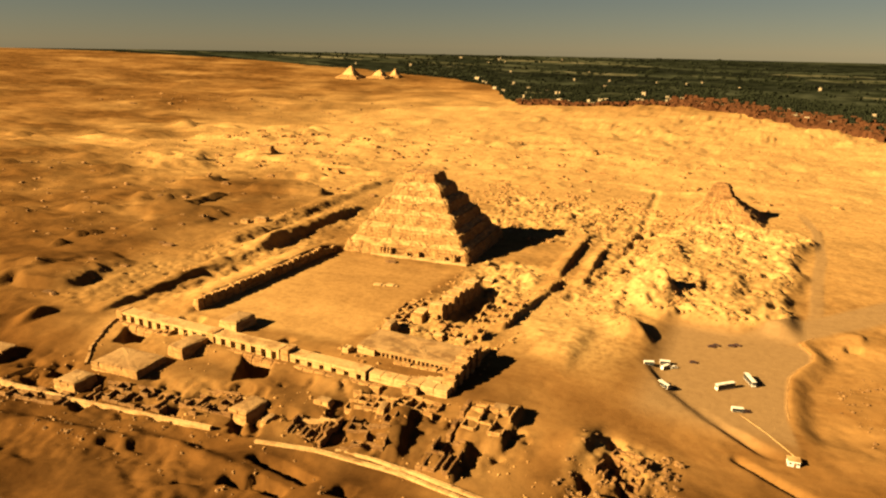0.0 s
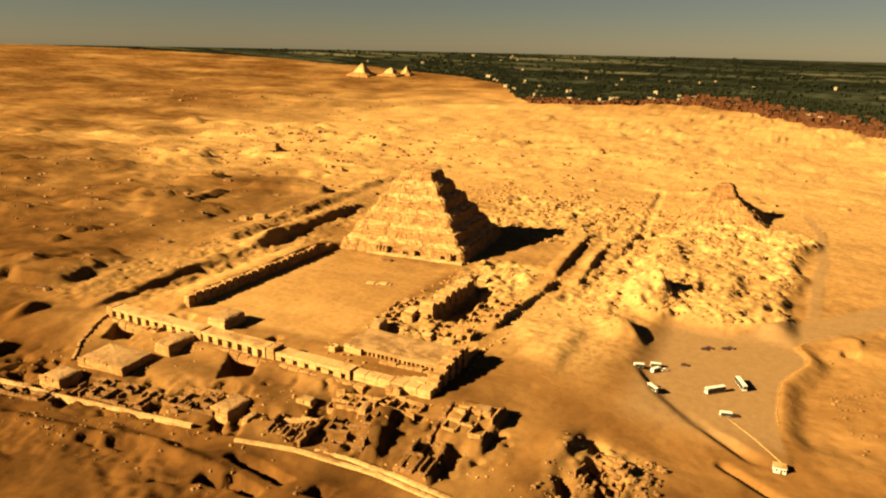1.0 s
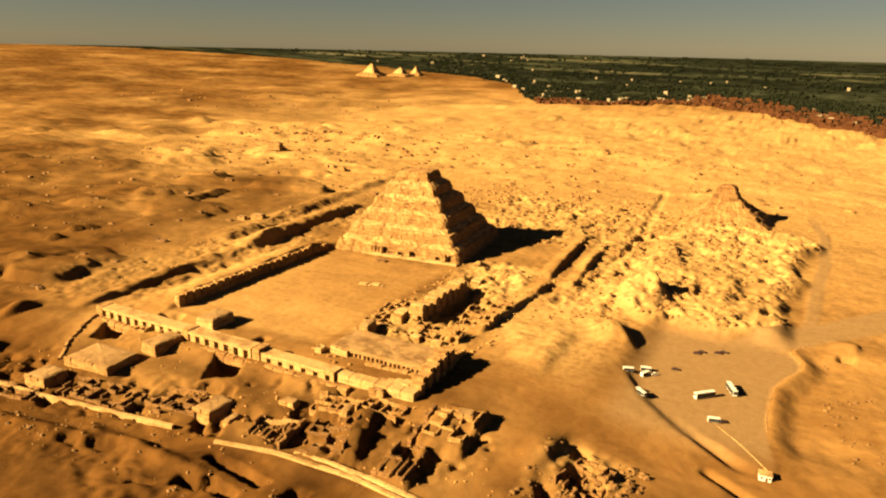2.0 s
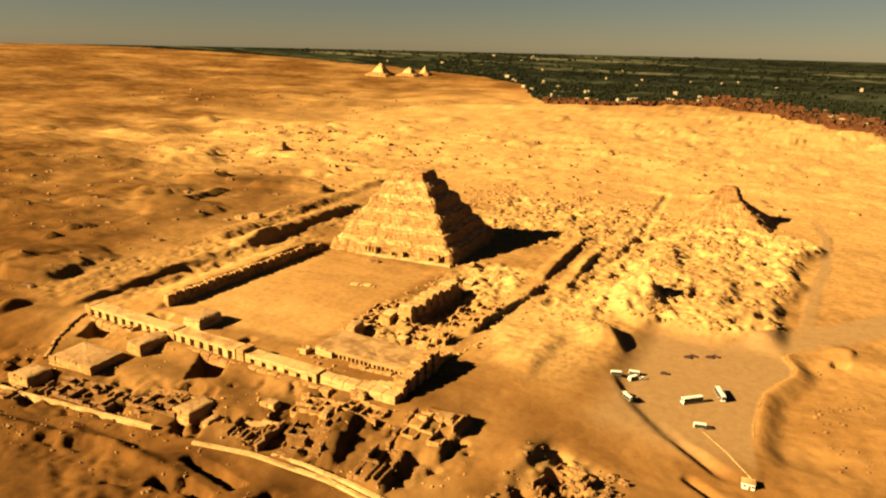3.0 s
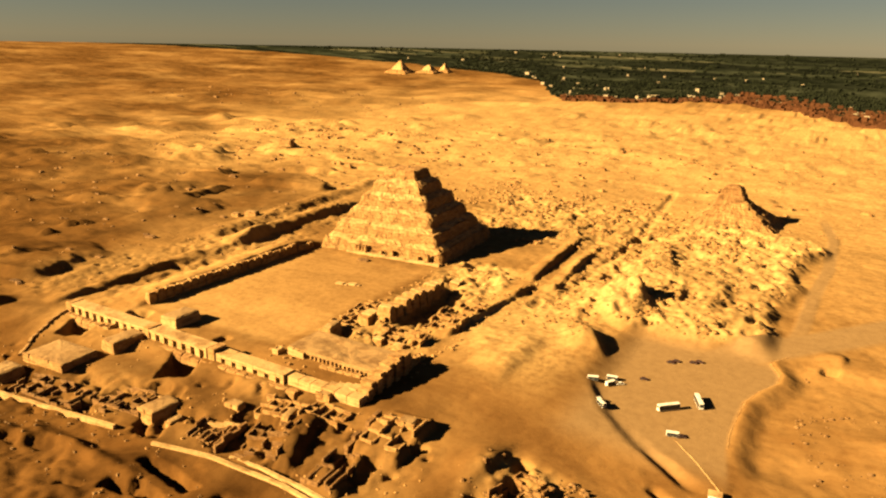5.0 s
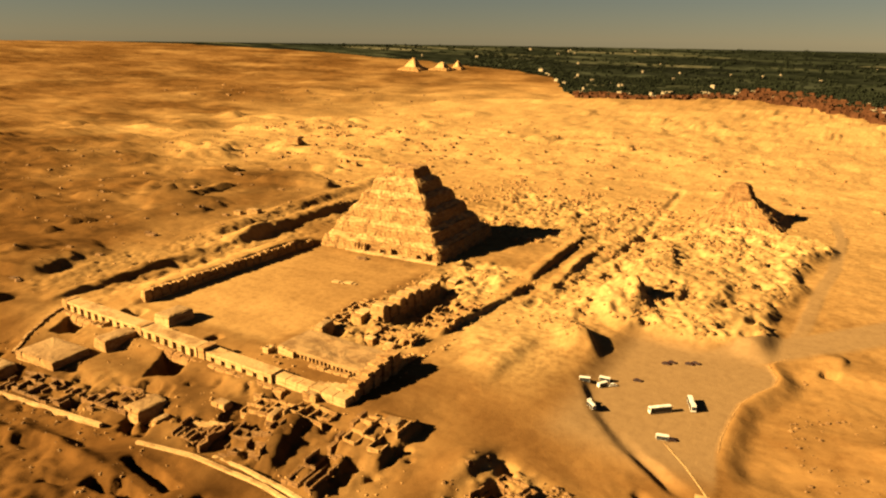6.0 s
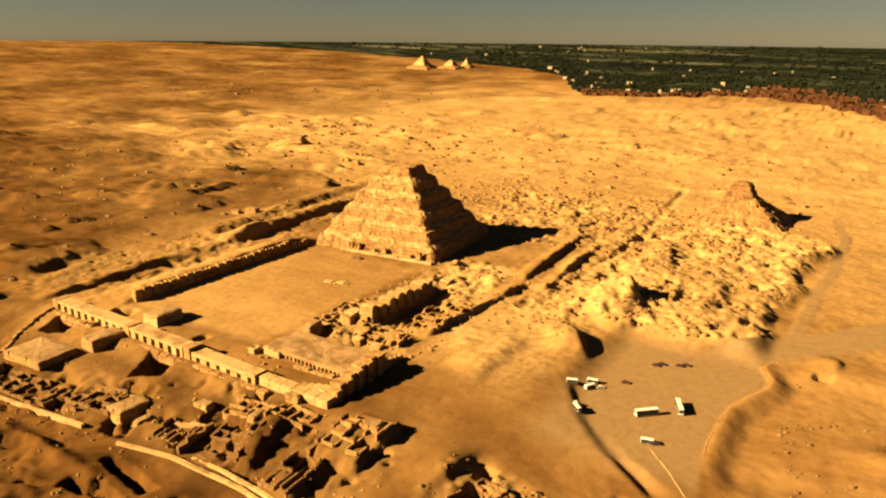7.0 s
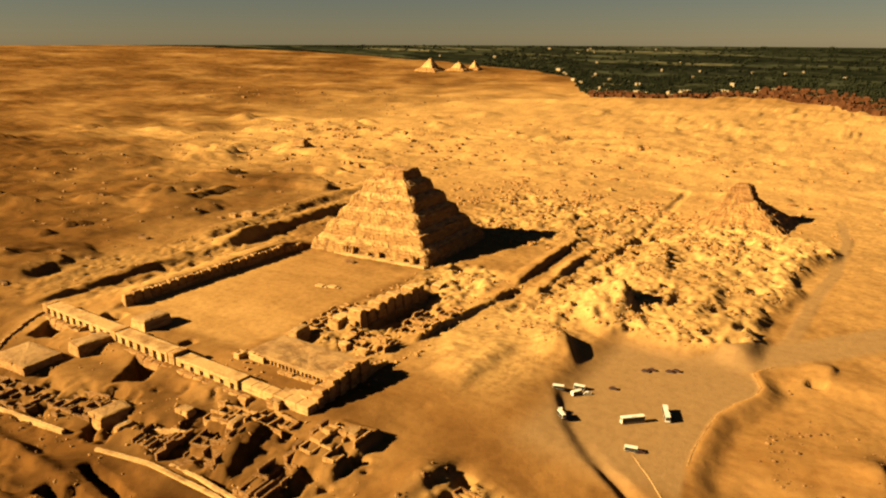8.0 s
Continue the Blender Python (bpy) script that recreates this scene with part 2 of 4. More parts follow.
def terrain(x, y):
    """Height of the ground, with masks for rubble and paler ground, packed earth, the valley and darkened ground."""
    court = box_mask(x, y, -145, 108, 118, 165, 0, 16)
    kerb_x = np.interp(y, KERB_Y, KERB_X)
    lot = smooth(75, 95, x) * smooth(kerb_x + 1, kerb_x - 2, x) * smooth(20, 45, y) * smooth(185, 160, y)
    road_x = np.interp(y, (150, 173, 203, 231, 259, 420), (128, 150, 177, 202, 225, 360))
    lot = np.maximum(lot, smooth(16, 9, np.abs(x - road_x) * 0.72) * smooth(140, 165, y) * smooth(460, 380, y))
    track_x = np.interp(y, (186, 232, 298, 383, 488, 587), (171, 177, 179, 185, 184, 168))
    lot = np.maximum(lot, 0.8 * smooth(6.5, 3, np.abs(x - track_x)) * smooth(180, 195, y) * smooth(600, 520, y))
    h = -9.5 * smooth(-8, -75, y) * smooth(120, 60, x) - 3.0 * smooth(30, 130, x) * smooth(330, 150, y) - 2.5 * smooth(60, 140, x) * smooth(60, 0, y)
    calm = np.maximum(court, lot)
    wild = 1 - calm
    core = smooth(700, 300, np.hypot(x + 20, y - 220))
    plain = box_mask(x, y, 75, 45, 70, 100, 0, 40)
    u, v = turned(x, y, 0, 0, 28)
    h = h + wild * (fbm(x, y, 160, 4, 3) * (2.2 + 6 * (1 - core)) + fbm(u / 2.6, v, 34, 4, 9) * (1.2 + 3.6 * (1 - core)) * (1 - 0.7 * plain))
    h = h + wild * (1 - 0.8 * plain) * 0.6 * fbm(x, y, 9, 3, 14)
    # the scarp south-west of the car park and the bank east of it
    scarp_y = np.interp(x, SCARP_X, SCARP_Y) + 5 * fbm(x, y, 26, 3, 44)
    drop = np.interp(x, (85, 100, 125, 143, 158), (0.0, 1.8, 2.8, 6.0, 0.0))
    h = h - drop * smooth(scarp_y - 4.0, scarp_y + 9.0, y) * smooth(80, 95, x)
    h = h + drop * smooth(scarp_y + 14, scarp_y + 46, y) * smooth(80, 95, x)
    h = h - 3.6 * smooth(kerb_x + 1.5, kerb_x + 15, x) * smooth(30, 62, y) * smooth(190, 160, y) * smooth(310, 190, x) * (1 + 0.45 * fbm(x, y, 48, 2, 33))
    h = h - ridge(x, y, 137, 14, 172, -8, 3.0, 4, 0.0) * (1 + 0.5 * fbm(x, y, 12, 2, 45))
    # rubble fields
    wx, wy = x + 20 * fbm(x, y, 60, 3, 101), y + 24 * fbm(x, y, 60, 3, 102)
    plateau = box_mask(wx, wy, 112, 322, 112, 300, -4, 18)
    rub = np.maximum.reduce([plateau, box_mask(wx, wy, 45, 300, 80, 280, 0, 50) * 0.8, box_mask(wx, wy, -52, 150, 60, 190, 3, 24), box_mask(wx, wy, -60, 420, 210, 200, 0, 60) * 0.8,
                             box_mask(wx, wy, -15, -38, 120, 62, 0, 20) * 0.35, box_mask(wx, wy, -160, -52, 130, 64, 0, 24) * 0.3, box_mask(wx, wy, 92, -26, 46, 44, 0, 20),
                             box_mask(wx, wy, -275, 190, 100, 360, 0, 50) * 0.5])
    rub = rub * (1 - lot) * (1 - court)
    h = h + 6.0 * plateau + 4.8 * box_mask(x, y, 27, -19, 24, 36, 2, 2.0) + 4.0 * box_mask(x, y, 17, -51, 18, 25, 3, 2.0) + ridge(x, y, -6, -55, -12, -27, 7.5, 24, 1.0) * (0.85 + 0.4 * fbm(x, y, 9, 3, 46))
    h = h + rub * (fbm(x, y, 17, 3, 21) * 3.0 + fbm(x, y, 8, 2, 30) * 1.8 + fbm(x, y, 3.6, 2, 31) * 1.3)
    h = h - rub * 3.0 * smooth(0.25, 0.5, fbm(x, y, 13, 2, 88))
    dug = np.maximum(box_mask(wx, wy, -22, -42, 136, 46, 0, 10), box_mask(wx, wy, -170, -64, 170, 34, 6, 10))
    h = h - dug * (4.0 * smooth(0.30, 0.46, fbm(x, y, 10, 2, 130)) + 2.0 * smooth(0.34, 0.5, fbm(x, y, 6, 1, 131))) + dug * 0.4 * smooth(0.1, 0.3, fbm(x, y, 15, 2, 132))
    for cx, cy, w, d, soft, z in LEVELS:
        m = box_mask(x, y, cx, cy, w, d, 0, soft)
        h = h * (1 - m) + z * m
    park = smooth(75, 95, x) * smooth(kerb_x + 2, kerb_x - 1, x) * smooth(scarp_y + 2, scarp_y + 12, y) * smooth(190, 160, y)
    h = h * (1 - park) + park * -4.8
    # the western massif and its neighbours
    broken = 0.75 + 0.5 * fbm(x, y, 26, 3, 40)
    h = h + ridge(x, y, -211, 30, -211, 198, 8.0, 34, 1.0)
    h = h + (ridge(x, y, -262, -4, -266, 90, 7.0, 15, 0.8) + ridge(x, y, -268, 90, -268, 210, 4.5, 17, 0.3)) * broken
    h = h + ridge(x, y, -268, 165, -280, 345, 8.0, 30, 0.8) * (0.6 + 0.4 * broken)
    h = h + ridge(x, y, -310, 170, -340, 520, 5.0, 24, 0.4) * broken
    h = h + (ridge(x, y, -8, 92, -2, 205, 6.0, 13, 1.0) + ridge(x, y, -8, 215, -16, 345, 5.0, 14, 1.0) + ridge(x, y, 14, 205, 6, 330, 4.0, 12, 1.0)) * np.clip(broken * 1.4 - 0.3, 0, 2)
    h = h + ridge(x, y, -205, -117, -95, -96, 3.0, 8, 0.0) * broken
    h = h + (ridge(x, y, -452, 236, -460, 330, 9.0, 26, 1.0) + ridge(x, y, -432, 84, -432, 96, 7.0, 9, 1.0) + ridge(x, y, -440, 110, -434, 136, 6.0, 14, 1.0) + ridge(x, y, -1085, 850, -1062, 930, 14.0, 50, 1.0) + ridge(x, y, -1890, 1650, -1870, 1770, 24.0, 80, 1.0) + ridge(x, y, -462, 222, -412, 266, 6.5, 24, 0.5) + ridge(x, y, -560, 350, -480, 380, 5.0, 22, 0.4)) * broken
    h = h + (ridge(x, y, -380, -2, -374, 36, 8.0, 26, 0.8) + ridge(x, y, -297, -38, -292, -20, 6.0, 16, 0.8) + ridge(x, y, -266, -88, -262, -62, 5.5, 16, 0.8)) * (0.8 + 0.4 * broken)
    h = h - ridge(x, y, 22, 170, 26, 380, 1.5, 6) - ridge(x, y, 26, 380, 4, 620, 2.0, 7)
    for cx, cy, a, b, top, turn in MOUNDS:
        u, v = turned(x + (wx - x) * 0.45, y + (wy - y) * 0.45, cx, cy, turn)
        a = a * (1 - 0.68 * smooth(-a * 0.35, a * 0.35, u))
        h = h + top * np.exp(-((u / a) ** 2 + (v / b) ** 2) * 1.6) * (1 + 0.35 * fbm(x, y, 14, 3, 50))
    for cx, cy, w, d, depth, turn in PITS:
        h = h - depth * box_mask(x + 1.3 * fbm(x, y, 6, 2, 60), y + 1.3 * fbm(x, y, 6, 2, 61), cx, cy, w, d, turn, 2.6)
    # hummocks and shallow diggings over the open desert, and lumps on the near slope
    # distance and bearing from about the middle of the camera's path
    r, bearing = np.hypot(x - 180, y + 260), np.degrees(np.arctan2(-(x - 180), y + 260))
    outer = np.maximum(smooth(-300, -340, x), smooth(560, 640, y)) * smooth(3200, 1800, r) * smooth(-0.35, 0.35, fbm(x, y, 230, 3, 120))
    hu, hv = turned(x, y, 0, 0, 20)
    h = h + outer * (8.0 * smooth(0.12, 0.38, fbm(hu / 1.7, hv, 46, 3, 121)) - 2.5 * smooth(0.25, 0.5, fbm(hu / 1.5, hv, 30, 3, 122)) * smooth(120, 320, y))
    h = h + box_mask(wx, wy, -140, -112, 190, 34, 4, 20) * (2.6 * fbm(x, y, 13, 3, 123) + 1.2 * fbm(x, y, 5, 2, 124))
    h = h + ridge(x, y, -136, -96, -58, -95, 2.6, 7, 0.5) * broken
    # the plateau rolls on; the far plain is bent up so its rim sits on the horizon
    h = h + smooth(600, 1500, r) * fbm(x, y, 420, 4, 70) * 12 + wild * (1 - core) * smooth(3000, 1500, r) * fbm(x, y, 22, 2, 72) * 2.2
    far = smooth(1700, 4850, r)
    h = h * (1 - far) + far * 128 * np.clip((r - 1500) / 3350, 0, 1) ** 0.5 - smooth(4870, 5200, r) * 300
    edge = np.interp(bearing, VALLEY_BEARING, VALLEY_REACH)
    # blotchy dark ground; southern terms paint a vignette's darkening into the near slope
    dark_ground = smooth(-0.45, 0.95, 0.9 * fbm(x, y, 120, 4, 95) + 0.55 * smooth(0, -40, y) * smooth(80, 20, x) + 1.2 * smooth(-60, -105, y) * smooth(80, -50, x) + 1.0 * smooth(60, -60, y) * smooth(20, 90, x) + 0.38 * smooth(-250, -800, x) + 0.4 * smooth(-300, -420, x) * smooth(700, 300, y) + 0.6 * smooth(-225, -262, x) * smooth(200, 60, y) - 0.8 * smooth(250, 700, y) * smooth(-1300, -600, x) - 0.5 * smooth(-40, 120, x) * smooth(0, 120, y))
    # rubble, a bright sand patch, the court; far desert lightened in colour for haze
    pale = np.maximum.reduce([rub, box_mask(wx, wy, 28, 132, 80, 120, 0, 60), box_mask(wx, wy, -260, 1100, 1900, 1500, 0, 900) * 0.8, court * 0.3])
    return h, pale, lot, np.clip(r - edge, -900, 900), dark_ground * (1 - calm) * (1 - 0.8 * box_mask(wx, wy, 28, 132, 80, 120, 0, 60))


KERB_Y = [30, 61, 88, 114, 129, 143, 155, 170, 184, 200]
KERB_X = [166, 160, 159, 160, 165, 172, 173, 166, 175, 190]
SCARP_X, SCARP_Y = [80, 97, 112, 128, 150, 180], [85, 63, 49, 38, 22, 10]
VALLEY_BEARING = [-30, -5.5, 0.6, 4.4, 8.5, 12.8, 17.2, 21.2, 22.1, 22.8, 25.9, 30.4, 34.8, 41.1, 45.2, 60]
VALLEY_REACH = [1300, 1760, 2020, 2280, 2400, 2270, 2210, 2260, 2490, 2880, 3150, 3370, 3610, 3990, 4210, 5000]


def axis(lo, hi, step, end_lo, end_hi, grow):
    mid = list(np.arange(lo, hi + step, step))
    for end, sign in ((end_lo, -1), (end_hi, 1)):
        s, v, out = step, mid[0] if sign < 0 else mid[-1], []
        while sign * (end - v) > 0:
            s *= grow
            v += sign * s
            out.append(v)
        mid = out[::-1] + mid if sign < 0 else mid + out
    return np.array(mid)


def sheet(name, xs, ys, height, material):
    gx, gy = np.meshgrid(xs, ys)
    h, *masks = height(gx.ravel(), gy.ravel())
    co = np.stack([gx.ravel(), gy.ravel(), h], 1)
    nx, ny = len(xs), len(ys)
    i = (np.arange(ny - 1)[:, None] * nx + np.arange(nx - 1)[None, :]).ravel()
    quads = np.stack([i, i + 1, i + nx + 1, i + nx], 1)
    me = bpy.data.meshes.new(name)
    me.vertices.add(len(co))
    me.vertices.foreach_set("co", co.ravel())
    me.loops.add(quads.size)
    me.loops.foreach_set("vertex_index", quads.ravel())
    me.polygons.add(len(quads))
    me.polygons.foreach_set("loop_start", np.arange(0, quads.size, 4))
    me.polygons.foreach_set("use_smooth", np.ones(len(quads), bool))
    for key, values in zip(("rubble", "packed", "valley", "dark_ground"), masks):
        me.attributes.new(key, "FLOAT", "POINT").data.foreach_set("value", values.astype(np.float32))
    me.materials.append(material)
    me.update()
    me.validate()
    return new(name, me)


GRID_X, GRID_Y = axis(-320, 240, 1.3, -5100, 2600, 1.02), axis(-125, 540, 1.3, -900, 5100, 1.02)
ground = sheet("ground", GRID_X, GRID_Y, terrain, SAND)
heights = np.empty(len(ground.data.vertices) * 3, np.float32)
ground.data.vertices.foreach_get("co", heights)
heights = heights.reshape(len(GRID_Y), len(GRID_X), 3)[:, :, 2]


def ground_at(x, y):
    """The height of the sheet at a place, between its four nearest points."""
    i, j = int(np.clip(np.searchsorted(GRID_X, x) - 1, 0, len(GRID_X) - 2)), int(np.clip(np.searchsorted(GRID_Y, y) - 1, 0, len(GRID_Y) - 2))
    u, v = (x - GRID_X[i]) / (GRID_X[i + 1] - GRID_X[i]), (y - GRID_Y[j]) / (GRID_Y[j + 1] - GRID_Y[j])
    return float((heights[j, i] * (1 - u) + heights[j, i + 1] * u) * (1 - v) + (heights[j + 1, i] * (1 - u) + heights[j + 1, i + 1] * u) * v)


tagged(ground, "orange desert sand with rubble, banks and a far green valley", "ground", kind="structure")


def worn_prism(loops, jitter, seed, cells, cap=True, corner=1.0):
    """A solid from stacked four-cornered loops ((half_x, half_y, z), ...), its faces divided and weathered."""
    bm, rng, rows = bmesh.new(), random.Random(seed), []
    for hx, hy, z in loops:
        ring = []
        for (ax, ay), (bx, by) in (((-1, -1), (1, -1)), ((1, -1), (1, 1)), ((1, 1), (-1, 1)), ((-1, 1), (-1, -1))):
            n = max(1, cells_fixed(loops, ax != bx, cells))
            for k in range(n):
                t = k / n
                x, y = (ax + (bx - ax) * t) * hx, (ay + (by - ay) * t) * hy
                v = Vector((x, y, z))
                w = noise.noise_vector(v * 0.16 + Vector((seed, 0, 0))) * jitter + noise.noise_vector(v * 0.55 + Vector((0, seed, 0))) * jitter * 0.6
                if k == 0:
                    w -= Vector((x, y, 0)).normalized() * jitter * corner * (0.6 + rng.random())
                ring.append(bm.verts.new(v + w))
        rows.append(ring)
    for a, b in zip(rows, rows[1:]):
        for k in range(len(a)):
            bm.faces.new((a[k], a[k - 1], b[k - 1], b[k])).normal_flip()
    if cap:
        bm.faces.new(rows[-1])
        bm.faces.new(rows[0][::-1])
    bmesh.ops.recalc_face_normals(bm, faces=bm.faces)
    return bm


def cells_fixed(loops, along_x, cells):
    return max(1, round((loops[0][0] if along_x else loops[0][1]) * 2 / cells))


def slab(w, d, h, jitter=0.0, seed=0, cells=4.0, taper=0.0):
    """A weathered block standing on z = 0 and reaching 1.5 m into the ground."""
    n = max(1, round(h / cells))
    loops = [(w / 2, d / 2, -1.5)] + [(w / 2 - taper * k / n, d / 2 - taper * k / n, h * k / n) for k in range(1, n + 1)]
    if jitter > 0.3:
        loops += [(w * 0.32, d * 0.32, h + 0.3), (w * 0.15, d * 0.15, h - 0.2)]
    return worn_prism(loops, jitter, seed, cells, True, 0.25)


def stand(x, y, turn=0, lift=0.0):
    return pose(x, y, ground_at(x, y) + lift, 0, 0, turn)


# ---- the step pyramid ----
def step_pyramid():
    thing = empty("step_pyramid", pose(-147, 256, 1.0, 0, 0, 5), "six-tiered weathered limestone step pyramid on desert sand", "pyramid")
    hx, hy, z = 60.0, 54.0, -2.0
    for k in range(6):
        tall = 11.4 if k < 5 else 10.5
        rise = [(0, 0), (0.2, 0.9), (0.4, 1.6), (0.6, 2.2), (0.8, 2.9), (1, 3.8)]
        tier = part("tier", worn_prism([(hx - i, hy - i, z + tall * t) for t, i in rise], 1.2, 11 + k, 2.2), COURSED, thing)
        tier.matrix_local = pose(-0.8 * k, 0.7 * k, 0)
        if k < 5:
            apron = [(hx - 2.9, hy - 2.9, z + tall - 2.6), (hx - 4.0, hy - 4.0, z + tall - 0.5), (hx - 6.0, hy - 6.0, z + tall + 1.3), (hx - 8.8, hy - 8.8, z + tall + 3.0)]
            ledge = part("rubble_ledge", worn_prism(apron, 1.4, 40 + k, 2.2), LIT_LEDGE, thing, "loose stone rubble heaped on the ledge")
            ledge.matrix_local = pose(-0.8 * k - 0.4, 0.7 * k + 0.3, 0)
        hx, hy, z = hx - 8.3, hy - 7.7, z + tall
    part("summit", worn_prism([(13, 8, z - 2), (11, 6.5, z + 0.3), (6, 4, z + 0.8)], 0.8, 63, 2.4), RUBBLE, thing, "crumbled summit").matrix_local = pose(-4, 3.5, 0)
    for k in range(14):
        ob = part("casing_block", slab(6.3, 2.6, 2.6 + 0.3 * (k % 3), 0.12, 70 + k, 2.2), PALE, thing)
        ob.matrix_local = pose(-27 + 6.3 * k, -55.6, -1.0)
    # breaches in the lowest tier
    for k, (x, w, h) in enumerate(((-22, 2.2, 7), (-18.5, 1.6, 8), (-15.5, 1.8, 6), (-12, 1.4, 8), (3, 2.0, 5), (14, 1.5, 7), (38, 1.6, 5), (47, 1.4, 8))):
        ob = part("buttress", worn_prism([(w, 2.4, -1), (w * 0.8, 2.0, h * 0.6), (w * 0.5, 1.4, h)], 0.5, 90 + k, 1.6), STONE, thing, "eroded masonry rib")
        ob.matrix_local = pose(x, -54.6 + 0.6, 0)


step_pyramid()


def ruined_pyramid():
    """The smaller ruined pyramid: a heap of rubble with a craggy top."""
    thing = empty("ruined_pyramid", stand(92, 504, 0, -2), "collapsed rubble pyramid with a craggy summit", "pyramid")
    skirt = [(45 * (1 - k / 13) ** 1.1 + 1.2 * (k % 2), 43 * (1 - k / 13) ** 1.1 + 1.0 * (k % 3), -6 + 2.6 * k) for k in range(11)]
    part("rubble_skirt", worn_prism(skirt, 1.8, 77, 2.6), RUBBLE, thing)
    crag = [(19 - 1.4 * k + 0.9 * (k % 2), 15 - 1.05 * k + 0.7 * (k % 3), 9 + 2.9 * k) for k in range(9)] + [(4.0, 3.5, 34.5)]
    part("core", worn_prism(crag, 1.1, 78, 1.8), MUD, thing, "jagged masonry core").matrix_local = pose(-5, 1, 0)


ruined_pyramid()


def far_pyramid(x, y, half, tall, seed):
    thing = empty("far_pyramid", stand(x, y), "small pale pyramid far off on the desert edge", "pyramid", "pyramids on the horizon")
    part("core", worn_prism([(half, half, -8), (half * 0.7, half * 0.7, tall * 0.3), (half * 0.4, half * 0.4, tall * 0.65), (half * 0.16, half * 0.16, tall * 0.9), (2, 2, tall)], 2.5, seed, 9), PALE, thing)
    part("debris", worn_prism([(half * 1.6, half * 1.4, -9), (half * 1.2, half * 1.1, tall * 0.08), (half * 0.8, half * 0.8, tall * 0.24)], 3, seed + 1, 9), RUBBLE, thing)


for fx, fy, fh, ft, fs in ((-1576, 2345, 42, 50, 501), (-1470, 2410, 36, 34, 503), (-1432, 2480, 24, 38, 505)):
    far_pyramid(fx, fy, fh, ft, fs)


# ---- enclosure walls ----
def niche_panel(w, d, h, nw, nh, depth, seed):
    """A wall length with one real niche in its south face; origin at the foot of that face."""
    bm, rng = bmesh.new(), random.Random(seed)

    def box(x0, x1, y0, y1, z0, z1):
        vs = [bm.verts.new((x + (0 if abs(x) == w / 2 else rng.uniform(-.15, .15)), y + rng.uniform(-.03, .03), z + (rng.uniform(-.05, .05) if z == h else 0))) for z in (z0, z1) for y in (y0, y1) for x in (x0, x1)]
        for f in ((0, 2, 3, 1), (4, 5, 7, 6), (0, 1, 5, 4), (2, 6, 7, 3), (0, 4, 6, 2), (1, 3, 7, 5)):
            bm.faces.new([vs[i] for i in f])
    a = (w - nw) / 2
    box(-w / 2, w / 2, depth, d, -3, h)
    box(-w / 2, -w / 2 + a, 0, depth - 0.003, -3, h)
    box(w / 2 - a, w / 2, 0, depth - 0.003, -3, h)
    box(-nw / 2 + 0.003, nw / 2 - 0.003, 0.1, depth - 0.003, nh, h)
    return bm


def south_wall():
    thing = empty("wall_south", pose(0, 0, 0), "long restored limestone enclosure wall with panelled niches", "wall", kind="structure")
    for k in range(17):
        x = -233.5 + 7.6 * k
        ob = part("wall_panel", niche_panel(7.58, 9.0, 6.4 + 0.05 * math.sin(k * 1.7), 3.6, 4.6, 4.6, k), PALE, thing)
        ob.matrix_local = pose(x, -10.2, 0)
    for k in range(7):
        x = -103.5 + 8.2 * k
        ob = part("wall_panel", niche_panel(8.18, 8.4, 5.2 + 0.05 * math.sin(k * 2.3), 3.2, 3.0, 4.4, 40 + k), PALE, thing)
        ob.matrix_local = pose(x, -9.6, 0)
    for k in range(6):
        x = -45.5 + 8.0 * k
        ob = part("wall_panel", slab(8.06, 7.0, 4.4 + 0.04 * k, 0.1, 60 + k, 2.0, 0.3), PALE, thing)
        ob.matrix_local = pose(x, -4.6, 0)
    for k in range(28):
        x = -236 + 7.2 * k
        ob = part("plinth", worn_prism([(3.8, 3.4, -4), (3.7, 2.6, -0.6), (3.6, 1.4, 0.4 + 0.3 * math.sin(k))], 0.4, 120 + k, 2.4), RUBBLE, thing, "drifted rubble along the foot")
        ob.matrix_local = pose(x, -12.4, 0)
    for k, (x, h) in enumerate(((-104, 7.2), (-160, 7.0), (-238, 6.8))):
        ob = part("wall_tower", slab(5.0, 9.6, h, 0.3, 160 + k, 2.2), STONE, thing)
        ob.matrix_local = pose(x, -5.6, 0)


south_wall()


def bastion():
    thing = empty("corner_bastion", pose(0, 0, 0), "tall recessed limestone bastion at the enclosure corner", "bastion")
    for k in range(10):
        y = 0.6 + 4.1 * k
        top = (6.6, 8.6, 9.2, 10.6, 11.0, 12.0, 12.2, 13.2, 12.6, 12.0)[k]
        ob = part("bastion_panel", slab(7.0, 4.06, top, 0.28, 200 + k, 1.6), STONE, thing)
        ob.matrix_local = pose(-4.2 - 1.3 * (k % 2), y, 0)
    for k in range(4):
        ob = part("return_wall", slab(5.0, 5.6, (5.6, 4.6, 3.4, 2.6)[k], 0.3, 215 + k, 2.0), PALE, thing)
        ob.matrix_local = pose(-10.4 - 5.02 * k, 1.0, 0)
    for k in range(4):
        ob = part("low_wall", slab(4.6, 4.2, 6.0 - 0.8 * k, 0.4, 225 + k, 2.0), STONE, thing)
        ob.matrix_local = pose(-5.2, 41.8 + 4.25 * k, 0)


bastion()


